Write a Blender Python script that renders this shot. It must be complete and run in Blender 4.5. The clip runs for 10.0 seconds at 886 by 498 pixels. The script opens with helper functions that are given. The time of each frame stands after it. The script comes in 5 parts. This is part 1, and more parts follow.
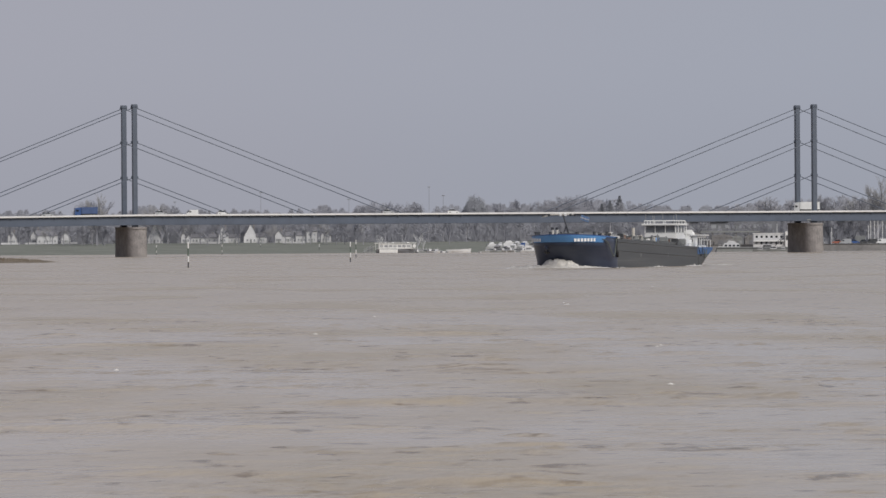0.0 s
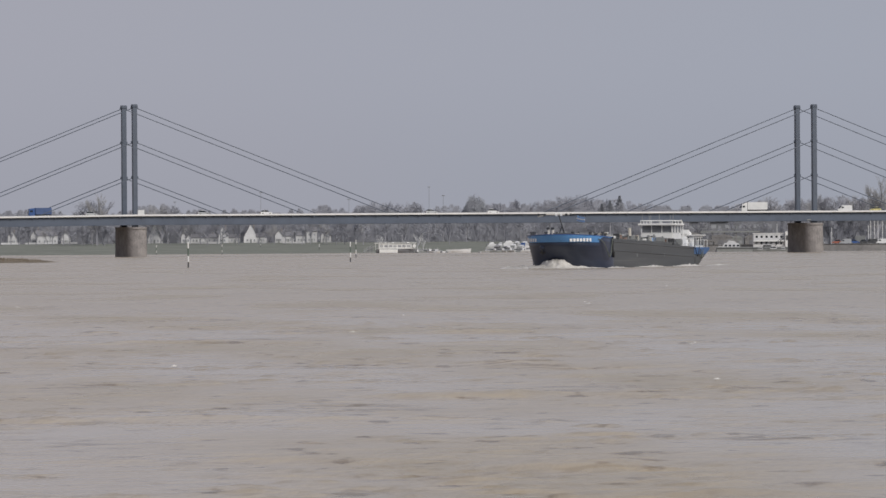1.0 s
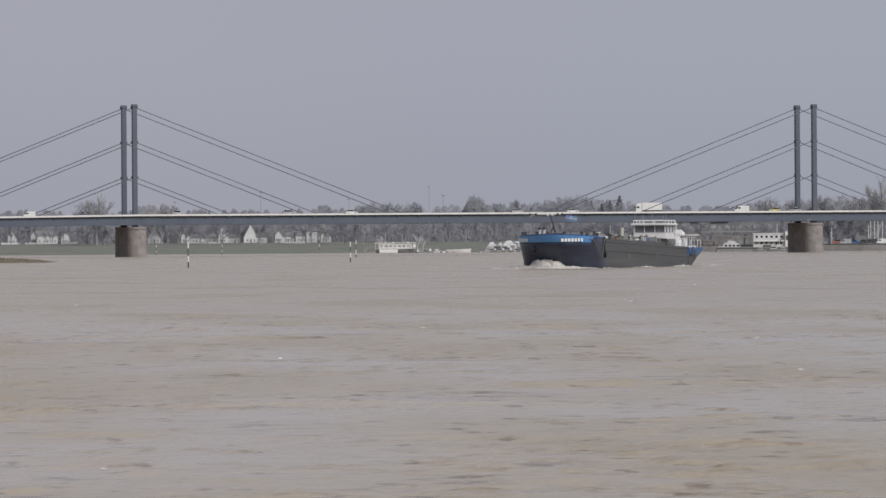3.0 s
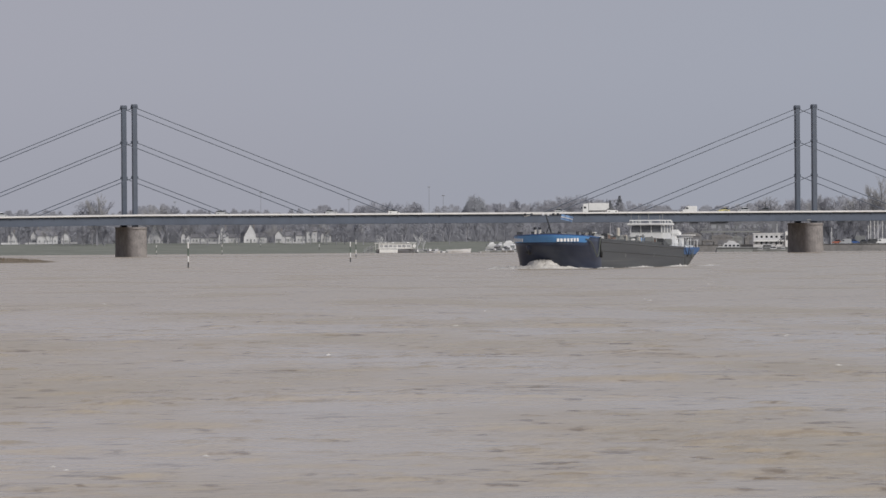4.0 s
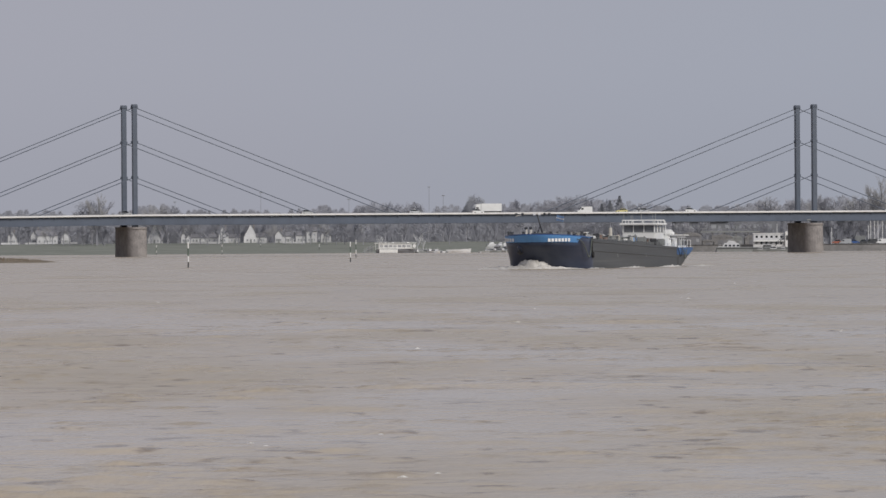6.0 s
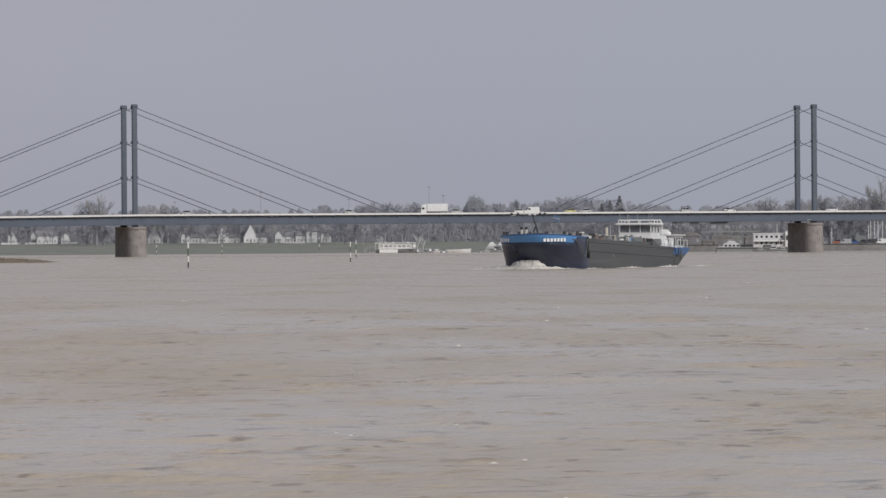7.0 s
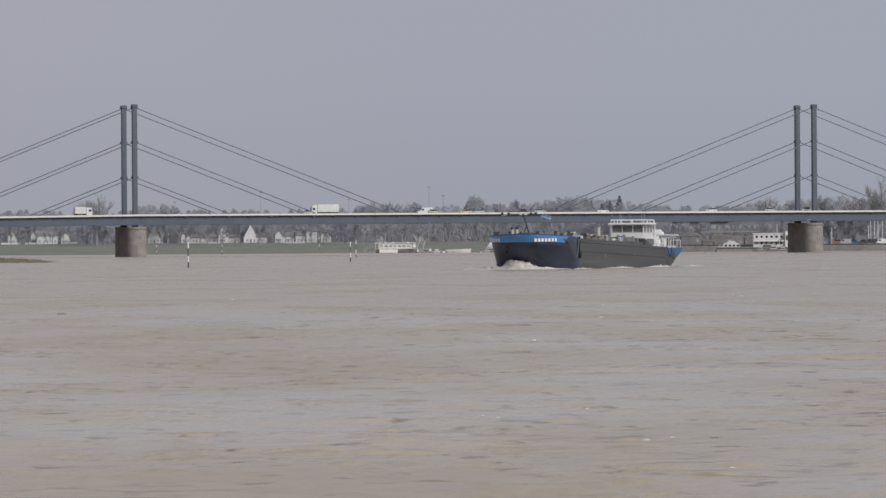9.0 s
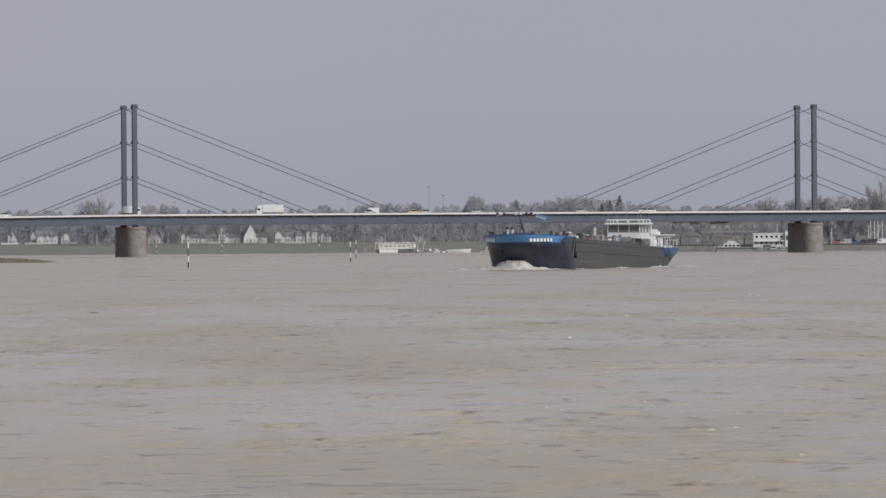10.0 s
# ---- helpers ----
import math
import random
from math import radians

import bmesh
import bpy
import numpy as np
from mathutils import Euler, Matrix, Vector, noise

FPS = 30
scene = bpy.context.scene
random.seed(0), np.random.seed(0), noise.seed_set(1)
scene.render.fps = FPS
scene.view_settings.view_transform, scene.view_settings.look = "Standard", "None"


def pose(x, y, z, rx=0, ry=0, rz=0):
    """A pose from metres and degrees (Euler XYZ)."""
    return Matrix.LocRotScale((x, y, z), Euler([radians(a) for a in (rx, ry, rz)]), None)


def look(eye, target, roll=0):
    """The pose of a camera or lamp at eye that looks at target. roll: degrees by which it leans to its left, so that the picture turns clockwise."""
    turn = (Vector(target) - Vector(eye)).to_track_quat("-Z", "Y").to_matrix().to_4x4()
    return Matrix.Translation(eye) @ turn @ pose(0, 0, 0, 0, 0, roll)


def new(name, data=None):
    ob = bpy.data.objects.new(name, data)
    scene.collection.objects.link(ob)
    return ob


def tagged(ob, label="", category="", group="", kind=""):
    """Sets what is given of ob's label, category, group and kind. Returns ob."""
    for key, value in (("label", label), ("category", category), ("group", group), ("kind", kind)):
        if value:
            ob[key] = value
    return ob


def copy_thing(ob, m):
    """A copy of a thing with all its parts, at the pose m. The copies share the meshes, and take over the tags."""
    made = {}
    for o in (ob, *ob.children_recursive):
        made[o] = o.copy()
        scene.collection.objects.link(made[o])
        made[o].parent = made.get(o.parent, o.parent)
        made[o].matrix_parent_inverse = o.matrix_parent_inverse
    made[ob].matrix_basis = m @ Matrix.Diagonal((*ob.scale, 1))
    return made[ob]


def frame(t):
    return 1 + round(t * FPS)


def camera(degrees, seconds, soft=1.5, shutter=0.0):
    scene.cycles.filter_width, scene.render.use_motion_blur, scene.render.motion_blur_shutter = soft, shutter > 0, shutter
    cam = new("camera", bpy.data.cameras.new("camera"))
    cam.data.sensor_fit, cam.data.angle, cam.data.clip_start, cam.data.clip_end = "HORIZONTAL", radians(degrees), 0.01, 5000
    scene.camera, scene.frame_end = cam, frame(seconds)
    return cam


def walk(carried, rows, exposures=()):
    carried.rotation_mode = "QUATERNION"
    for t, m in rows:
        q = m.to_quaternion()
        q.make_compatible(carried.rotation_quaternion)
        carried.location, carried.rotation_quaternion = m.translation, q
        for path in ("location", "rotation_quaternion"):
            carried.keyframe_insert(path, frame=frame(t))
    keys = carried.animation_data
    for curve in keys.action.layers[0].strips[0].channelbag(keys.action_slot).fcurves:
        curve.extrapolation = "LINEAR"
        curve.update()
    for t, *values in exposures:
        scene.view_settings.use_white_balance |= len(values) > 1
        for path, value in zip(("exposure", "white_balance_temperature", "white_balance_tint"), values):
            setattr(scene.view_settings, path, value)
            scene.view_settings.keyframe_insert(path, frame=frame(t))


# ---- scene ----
# Still camera on the river bank, long lens, slightly rolled.
cam = camera(8.54, 10.0, soft=1.5)
EYE = look((0, 0, 3.25), (0, 1000, 2.729), roll=-0.37)
walk(cam, [(0, EYE), (10, EYE)])

# ---- world and sun ----
SUN_FROM = Vector((0.55, -0.62, 0.56)).normalized()
world = bpy.data.worlds.new("hazy_sky")
scene.world = world
world.use_nodes = True
wn, wl = world.node_tree.nodes, world.node_tree.links
wn.clear()
sky = wn.new("ShaderNodeTexSky")
sky.sky_type, sky.sun_disc = "NISHITA", False
sky.sun_elevation = math.asin(SUN_FROM.z)
sky.sun_rotation = math.atan2(SUN_FROM.x, SUN_FROM.y)
sky.dust_density, sky.air_density = 6.0, 1.5
hs = wn.new("ShaderNodeHueSaturation")
hs.inputs["Saturation"].default_value = 0.25
hs.inputs["Value"].default_value = 0.35
haze = wn.new("ShaderNodeMix")
haze.data_type = "RGBA"
haze.inputs["Factor"].default_value = 0.9
veil = wn.new("ShaderNodeValToRGB")
veil.color_ramp.elements[0].position, veil.color_ramp.elements[0].color = 0.0, (4.10, 4.09, 4.70, 1)
veil.color_ramp.elements[1].position, veil.color_ramp.elements[1].color = 1.0, (3.80, 4.11, 4.88, 1)
cloud = wn.new("ShaderNodeTexNoise")
cloud.inputs["Scale"].default_value, cloud.inputs["Detail"].default_value = 9.0, 2.0
wco = wn.new("ShaderNodeTexCoord")
bg = wn.new("ShaderNodeBackground")
wo = wn.new("ShaderNodeOutputWorld")
wl.new(wco.outputs["Generated"], cloud.inputs["Vector"])
# thin veil, a little bluer towards the right bank, with faint cloud
split = wn.new("ShaderNodeSeparateXYZ")
wl.new(wco.outputs["Generated"], split.inputs["Vector"])
drift = wn.new("ShaderNodeMapRange")
drift.inputs["From Min"].default_value, drift.inputs["From Max"].default_value = -0.12, 0.10
wl.new(split.outputs["X"], drift.inputs["Value"])
blend = wn.new("ShaderNodeMath")
blend.operation = "MULTIPLY_ADD"
blend.inputs[1].default_value = 0.7
faint = wn.new("ShaderNodeMath")
faint.operation = "MULTIPLY_ADD"
faint.inputs[1].default_value, faint.inputs[2].default_value = 0.6, -0.15
wl.new(cloud.outputs["Fac"], faint.inputs[0])
wl.new(drift.outputs["Result"], blend.inputs[0])
wl.new(faint.outputs[0], blend.inputs[2])
wl.new(blend.outputs[0], veil.inputs["Fac"])
wl.new(sky.outputs["Color"], hs.inputs["Color"])
wl.new(hs.outputs["Color"], haze.inputs["A"])
wl.new(veil.outputs["Color"], haze.inputs["B"])
wl.new(haze.outputs["Result"], bg.inputs["Color"])
# the veil dulls a little towards the horizon
dull = wn.new("ShaderNodeMapRange")
dull.interpolation_type = "SMOOTHSTEP"
dull.inputs["From Min"].default_value, dull.inputs["From Max"].default_value = 0.004, 0.034
dull.inputs["To Min"].default_value, dull.inputs["To Max"].default_value = 0.0935, 0.1005
wl.new(split.outputs["Z"], dull.inputs["Value"])
wl.new(dull.outputs["Result"], bg.inputs["Strength"])
wl.new(bg.outputs["Background"], wo.inputs["Surface"])
sun = new("sun", bpy.data.lights.new("sun", "SUN"))
sun.data.energy, sun.data.angle, sun.data.color = 2.2, radians(25), (1.0, 0.95, 0.88)
sun.matrix_world = look((0, 0, 200), Vector((0, 0, 200)) - SUN_FROM)


# ---- materials ----
def material(name, base, rough=0.6, metal=0.0, vary=0.18, scale=1.0, fine=12.0, bump=0.0, tint=None, stretch=(1, 1, 1), per_object=0.0):
    """Node material: base colour varied by a coarse and a fine noise, in metres of the object."""
    m = bpy.data.materials.new(name)
    m.use_nodes = True
    n, l = m.node_tree.nodes, m.node_tree.links
    p = n["Principled BSDF"]
    p.inputs["Roughness"].default_value, p.inputs["Metallic"].default_value = rough, metal
    co = n.new("ShaderNodeTexCoord")
    mp = n.new("ShaderNodeMapping")
    mp.inputs["Scale"].default_value = stretch
    l.new(co.outputs["Object"], mp.inputs["Vector"])
    a, b = n.new("ShaderNodeTexNoise"), n.new("ShaderNodeTexNoise")
    a.inputs["Scale"].default_value, b.inputs["Scale"].default_value = scale, scale * fine
    a.inputs["Detail"].default_value = b.inputs["Detail"].default_value = 5.0
    l.new(mp.outputs["Vector"], a.inputs["Vector"])
    l.new(mp.outputs["Vector"], b.inputs["Vector"])
    r = n.new("ShaderNodeValToRGB")
    lo = [c * (1 - vary) for c in base]
    hi = list(tint) if tint else [min(1.0, c * (1 + vary)) for c in base]
    r.color_ramp.elements[0].position, r.color_ramp.elements[0].color = 0.32, (*lo, 1)
    r.color_ramp.elements[1].position, r.color_ramp.elements[1].color = 0.68, (*hi, 1)
    mixv = n.new("ShaderNodeMath")
    mixv.operation = "MULTIPLY_ADD"
    mixv.inputs[1].default_value, mixv.inputs[2].default_value = 0.45, 0.0
    l.new(b.outputs["Fac"], mixv.inputs[0])
    add = n.new("ShaderNodeMath")
    add.operation = "MULTIPLY_ADD"
    add.inputs[1].default_value = 0.55
    l.new(a.outputs["Fac"], add.inputs[0])
    l.new(mixv.outputs[0], add.inputs[2])
    l.new(add.outputs[0], r.inputs["Fac"])
    colour = r.outputs["Color"]
    if per_object:
        oi = n.new("ShaderNodeObjectInfo")
        sp = n.new("ShaderNodeMapRange")
        sp.inputs["To Min"].default_value, sp.inputs["To Max"].default_value = 1 - per_object, 1 + per_object
        l.new(oi.outputs["Random"], sp.inputs["Value"])
        hv = n.new("ShaderNodeHueSaturation")
        l.new(sp.outputs["Result"], hv.inputs["Value"])
        l.new(colour, hv.inputs["Color"])
        colour = hv.outputs["Color"]
    l.new(colour, p.inputs["Base Color"])
    if bump:
        bu = n.new("ShaderNodeBump")
        bu.inputs["Strength"].default_value, bu.inputs["Distance"].default_value = 0.6, bump
        l.new(b.outputs["Fac"], bu.inputs["Height"])
        l.new(bu.outputs["Normal"], p.inputs["Normal"])
    return m


def water_material():
    """Silty river water: brown body, glossy rippled top, calmer and rougher streaks."""
    m = bpy.data.materials.new("silty_water")
    m.use_nodes = True
    n, l = m.node_tree.nodes, m.node_tree.links
    p = n["Principled BSDF"]
    p.inputs["IOR"].default_value = 1.33
    co = n.new("ShaderNodeTexCoord")

    def noise_at(sx, sy, detail):
        mp, t = n.new("ShaderNodeMapping"), n.new("ShaderNodeTexNoise")
        mp.inputs["Scale"].default_value = (sx, sy, 1)
        t.inputs["Scale"].default_value, t.inputs["Detail"].default_value = 1.0, detail
        l.new(co.outputs["Object"], mp.inputs["Vector"])
        l.new(mp.outputs["Vector"], t.inputs["Vector"])
        return t.outputs["Fac"]

    reach, grain, ripple = noise_at(0.075, 0.021, 5), noise_at(0.55, 0.2, 5), noise_at(5.0, 2.2, 5)
    # broad calm and stirred reaches, sharpened a little
    level = n.new("ShaderNodeMapRange")
    level.interpolation_type = "SMOOTHSTEP"
    level.inputs["From Min"].default_value, level.inputs["From Max"].default_value = 0.34, 0.64
    l.new(reach, level.inputs["Value"])
    # the far reach, in the main stream, is stirred all over
    sep, stream, most = n.new("ShaderNodeSeparateXYZ"), n.new("ShaderNodeMapRange"), n.new("ShaderNodeMath")
    l.new(co.outputs["Object"], sep.inputs["Vector"])
    stream.inputs["From Min"].default_value, stream.inputs["From Max"].default_value = 150, 330
    stream.inputs["To Min"].default_value, stream.inputs["To Max"].default_value = 0.0, 0.62
    l.new(sep.outputs["Y"], stream.inputs["Value"])
    most.operation = "MAXIMUM"
    l.new(level.outputs["Result"], most.inputs[0])
    l.new(stream.outputs["Result"], most.inputs[1])
    patches = most.outputs[0]
    mix = n.new("ShaderNodeMath")
    mix.operation = "MULTIPLY_ADD"
    mix.inputs[1].default_value = 0.28
    half = n.new("ShaderNodeMath")
    half.operation = "MULTIPLY"
    half.inputs[1].default_value = 0.72
    l.new(patches, half.inputs[0])
    l.new(grain, mix.inputs[0])
    l.new(half.outputs[0], mix.inputs[2])
    r = n.new("ShaderNodeValToRGB")
    r.color_ramp.elements[0].position, r.color_ramp.elements[0].color = 0.15, (0.468, 0.391, 0.298, 1)
    r.color_ramp.elements[1].position, r.color_ramp.elements[1].color = 0.85, (0.398, 0.328, 0.234, 1)
    l.new(mix.outputs[0], r.inputs["Fac"])
    # short dark streaks: the shaded faces of wavelets, put into the colour
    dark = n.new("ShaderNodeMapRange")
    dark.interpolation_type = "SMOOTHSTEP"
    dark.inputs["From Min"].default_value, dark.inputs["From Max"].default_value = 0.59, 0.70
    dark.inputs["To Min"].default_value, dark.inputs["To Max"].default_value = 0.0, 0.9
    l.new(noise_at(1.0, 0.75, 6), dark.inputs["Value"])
    # thin dark lines, in loose groups: shadow along wave crests, painted as colour
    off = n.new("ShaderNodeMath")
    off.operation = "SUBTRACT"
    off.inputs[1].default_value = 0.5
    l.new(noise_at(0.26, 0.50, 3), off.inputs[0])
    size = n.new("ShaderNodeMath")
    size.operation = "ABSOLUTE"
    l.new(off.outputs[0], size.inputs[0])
    crest_shade = n.new("ShaderNodeMapRange")
    crest_shade.interpolation_type = "SMOOTHSTEP"
    crest_shade.inputs["From Min"].default_value, crest_shade.inputs["From Max"].default_value = 0.030, 0.006
    l.new(size.outputs[0], crest_shade.inputs["Value"])
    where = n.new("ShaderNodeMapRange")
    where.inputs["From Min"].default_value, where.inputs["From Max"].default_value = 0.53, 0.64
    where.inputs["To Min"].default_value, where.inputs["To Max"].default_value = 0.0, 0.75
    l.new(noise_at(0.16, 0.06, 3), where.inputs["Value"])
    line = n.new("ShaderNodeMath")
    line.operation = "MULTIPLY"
    l.new(crest_shade.outputs["Result"], line.inputs[0])
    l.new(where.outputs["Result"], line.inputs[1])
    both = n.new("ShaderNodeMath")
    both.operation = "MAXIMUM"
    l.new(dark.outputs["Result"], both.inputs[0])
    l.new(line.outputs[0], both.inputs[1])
    # the wavelets' shade is mixed into the water's colour as dark brown
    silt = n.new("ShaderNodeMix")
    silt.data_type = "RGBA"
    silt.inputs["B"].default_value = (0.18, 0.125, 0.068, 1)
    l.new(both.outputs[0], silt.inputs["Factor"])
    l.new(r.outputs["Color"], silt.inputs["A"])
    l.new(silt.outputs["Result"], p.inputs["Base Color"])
    ro = n.new("ShaderNodeMapRange")
    ro.inputs["To Min"].default_value, ro.inputs["To Max"].default_value = 0.14, 0.30
    l.new(patches, ro.inputs["Value"])
    l.new(ro.outputs["Result"], p.inputs["Roughness"])
    bu = n.new("ShaderNodeBump")
    bu.inputs["Strength"].default_value, bu.inputs["Distance"].default_value = 0.55, 0.045
    l.new(ripple, bu.inputs["Height"])
    swell = n.new("ShaderNodeBump")
    swell.inputs["Strength"].default_value, swell.inputs["Distance"].default_value = 0.6, 0.24
    calm = n.new("ShaderNodeMapRange")
    calm.inputs["To Min"].default_value, calm.inputs["To Max"].default_value = 0.34, 0.80
    l.new(patches, calm.inputs["Value"])
    l.new(calm.outputs["Result"], swell.inputs["Strength"])
    l.new(noise_at(0.8, 0.6, 3), swell.inputs["Height"])
    l.new(swell.outputs["Normal"], bu.inputs["Normal"])
    l.new(bu.outputs["Normal"], p.inputs["Normal"])
    return m


def scraped(name, low, high, rough, marks=1.0):
    """Ship's paint: mottled, with pale level scrapes, weld seams and dull streaks run down from the deck."""
    m = bpy.data.materials.new(name)
    m.use_nodes = True
    n, l = m.node_tree.nodes, m.node_tree.links
    p = n["Principled BSDF"]
    co = n.new("ShaderNodeTexCoord")

    def spread(scale, lo, hi, top=1.0, detail=5):
        mp, t, r = n.new("ShaderNodeMapping"), n.new("ShaderNodeTexNoise"), n.new("ShaderNodeMapRange")
        mp.inputs["Scale"].default_value = scale
        t.inputs["Scale"].default_value, t.inputs["Detail"].default_value = 1.0, detail
        r.inputs["From Min"].default_value, r.inputs["From Max"].default_value, r.inputs["To Max"].default_value = lo, hi, top
        l.new(co.outputs["Object"], mp.inputs["Vector"])
        l.new(mp.outputs["Vector"], t.inputs["Vector"])
        l.new(t.outputs["Fac"], r.inputs["Value"])
        return r.outputs["Result"]

    def over(below, colour, amount):
        mix = n.new("ShaderNodeMix")
        mix.data_type = "RGBA"
        mix.inputs["B"].default_value = (*colour, 1)
        l.new(amount, mix.inputs["Factor"])
        if isinstance(below, tuple):
            mix.inputs["A"].default_value = (*below, 1)
        else:
            l.new(below, mix.inputs["A"])
        return mix.outputs["Result"]

    c = over(low, high, spread((0.03, 0.4, 0.7), 0.35, 0.65))
    c = over(c, (0.075, 0.064, 0.055), spread((0.07, 0.25, 0.09), 0.52, 0.74, 0.22 * marks))
    c = over(c, (0.19, 0.19, 0.18), spread((0.018, 0.2, 3.4), 0.60, 0.76, 0.40 * marks))
    c = over(c, (0.24, 0.24, 0.22), spread((0.06, 0.3, 8.0), 0.66, 0.76, 0.55 * marks))
    l.new(c, p.inputs["Base Color"])
    p.inputs["Roughness"].default_value = rough
    bu = n.new("ShaderNodeBump")
    bu.inputs["Strength"].default_value, bu.inputs["Distance"].default_value = 0.3, 0.03
    l.new(spread((0.35, 0.35, 0.5), 0.2, 0.8, 1.0, 2), bu.inputs["Height"])
    l.new(bu.outputs["Normal"], p.inputs["Normal"])
    return m


WATER = water_material()
FOAM = material("foam", (0.50, 0.47, 0.42), 0.8, vary=0.2, scale=1.3, bump=0.05, tint=(0.82, 0.80, 0.77))
EARTH = material("river_bank_grass", (0.165, 0.178, 0.147), 0.95, vary=0.2, scale=0.05, fine=8, tint=(0.225, 0.232, 0.198))
SAND = material("bar_of_silt_and_reeds", (0.11, 0.085, 0.055), 0.95, vary=0.4, scale=0.25, tint=(0.26, 0.21, 0.15))
STEEL = material("blue_grey_bridge_paint", (0.086, 0.108, 0.152), 0.55, vary=0.15, scale=0.25, fine=9)
STEEL_DARK = material("pylon_paint", (0.092, 0.112, 0.150), 0.5, vary=0.15, scale=0.3)
FASCIA = material("white_parapet_paint", (0.72, 0.72, 0.72), 0.6, vary=0.12, scale=0.2)
ASPHALT = material("asphalt", (0.05, 0.05, 0.052), 0.9, vary=0.2, scale=1)
STONE = material("pier_masonry", (0.262, 0.245, 0.246), 0.9, vary=0.35, scale=0.35, fine=6, bump=0.05, tint=(0.36, 0.334, 0.324))
BLACK_HULL = scraped("black_bow_paint", (0.020, 0.030, 0.062), (0.036, 0.047, 0.084), 0.38, 0.25)
GREY_HULL = scraped("dark_grey_hull_paint", (0.050, 0.053, 0.057), (0.074, 0.078, 0.081), 0.5)
BLUE = material("blue_paint", (0.10, 0.285, 0.62), 0.4, vary=0.14, scale=0.5)
WHITE = material("white_paint", (0.78, 0.78, 0.77), 0.45, vary=0.08, scale=0.6)
BOAT_WHITE = material("weathered_white_gelcoat", (0.60, 0.60, 0.61), 0.4, vary=0.16, scale=0.5, per_object=0.15)
# Haze is put into these four colours: far trees pale towards blue-grey.
TWIG = material("hazed_bare_twigs", (0.345, 0.35, 0.392), 0.95, vary=0.08, scale=0.1, fine=6, per_object=0.10)
WILLOW = material("hazed_budding_twigs", (0.385, 0.380, 0.390), 0.95, vary=0.12, scale=0.3, per_object=0.12)
NEEDLES = material("hazed_evergreen_needles", (0.295, 0.305, 0.335), 0.9, vary=0.15, scale=0.5)
HAZED_BARK = material("bark", (0.305, 0.305, 0.335), 0.95, vary=0.12, scale=1.0)
RENDER_WALL = material("white_house_render", (0.60, 0.60, 0.61), 0.85, vary=0.16, scale=0.4, per_object=0.18)
ROOF = material("grey_roof_tiles", (0.19, 0.188, 0.20), 0.85, vary=0.25, scale=1.2, per_object=0.2)
# Pale glass: the haze before distant windows is put into its colour.
HOUSE_GLASS = material("hazed_window_glass", (0.33, 0.34, 0.36), 0.15, vary=0.25, scale=0.5)
BIRCH = material("pale_birch_bark", (0.58, 0.58, 0.59), 0.8, vary=0.2, scale=1.5)
# Added undergrowth, paled with haze to brighten the dark gaps in the woods.
HAZED_THICKET = material("hazed_fill_thicket", (0.342, 0.348, 0.392), 0.95, vary=0.08, scale=0.08, fine=6)
GLASS = material("dark_window_glass", (0.02, 0.024, 0.03), 0.08, vary=0.2, scale=0.5)
RUBBER = material("black_rubber", (0.018, 0.018, 0.018), 0.8, vary=0.2, scale=3)
ROPE = material("pale_rope", (0.13, 0.145, 0.13), 0.9, vary=0.2, scale=3)
GREY = material("grey_deck_paint", (0.24, 0.25, 0.25), 0.6, vary=0.2, scale=0.8)
CREAM = material("cream_paint", (0.56, 0.53, 0.47), 0.6, vary=0.15, scale=0.8)
RUST = material("red_oxide_paint", (0.22, 0.15, 0.125), 0.7, vary=0.25, scale=1)
DARK = material("dark_metal", (0.055, 0.057, 0.062), 0.5, vary=0.25, scale=1)
RED = material("orange_red_paint", (0.34, 0.11, 0.07), 0.5, vary=0.1, scale=0.6)
CAR_BLUE = material("dark_blue_paint", (0.04, 0.10, 0.28), 0.35, vary=0.1, scale=0.6)
TRUCK_BLUE = material("blue_tarpaulin", (0.07, 0.115, 0.25), 0.6, vary=0.2, scale=0.5)
CAR_GREY = material("silver_grey_paint", (0.45, 0.46, 0.47), 0.35, metal=0.3, vary=0.1, scale=0.6)
TAXI = material("pale_yellow_paint", (0.62, 0.55, 0.22), 0.4, vary=0.1, scale=0.6)
GREEN = material("green_pole_paint", (0.09, 0.125, 0.10), 0.6, vary=0.2, scale=1)
CONCRETE = material("quay_concrete", (0.215, 0.212, 0.215), 0.9, vary=0.3, scale=0.2, fine=7)
FLAG = material("pale_blue_flag_cloth", (0.30, 0.47, 0.74), 0.8, vary=0.15, scale=1)
# Dark grey, lifted in the colour itself for the mist over the quay.
HALL_WALL = material("hazed_hall_wall", (0.185, 0.188, 0.205), 0.9, vary=0.25, scale=0.3)
# Pane grey stands in for daylight seen through and mirrored in the glass.
PALED_GLASS = material("paled_wheelhouse_glass", (0.18, 0.19, 0.205), 0.10, vary=0.4, scale=0.8)
# Darker copy of BLUE: the stern's shade is put into the colour.
STERN_BLUE = material("shaded_stern_blue", (0.040, 0.112, 0.275), 0.5, vary=0.25, scale=0.8)
# Twigs of the nearer right bank, with slightly less haze in the colour.
TWIG_NEAR = material("nearer_hazed_twigs", (0.338, 0.340, 0.376), 0.95, vary=0.10, scale=0.2, per_object=0.10)


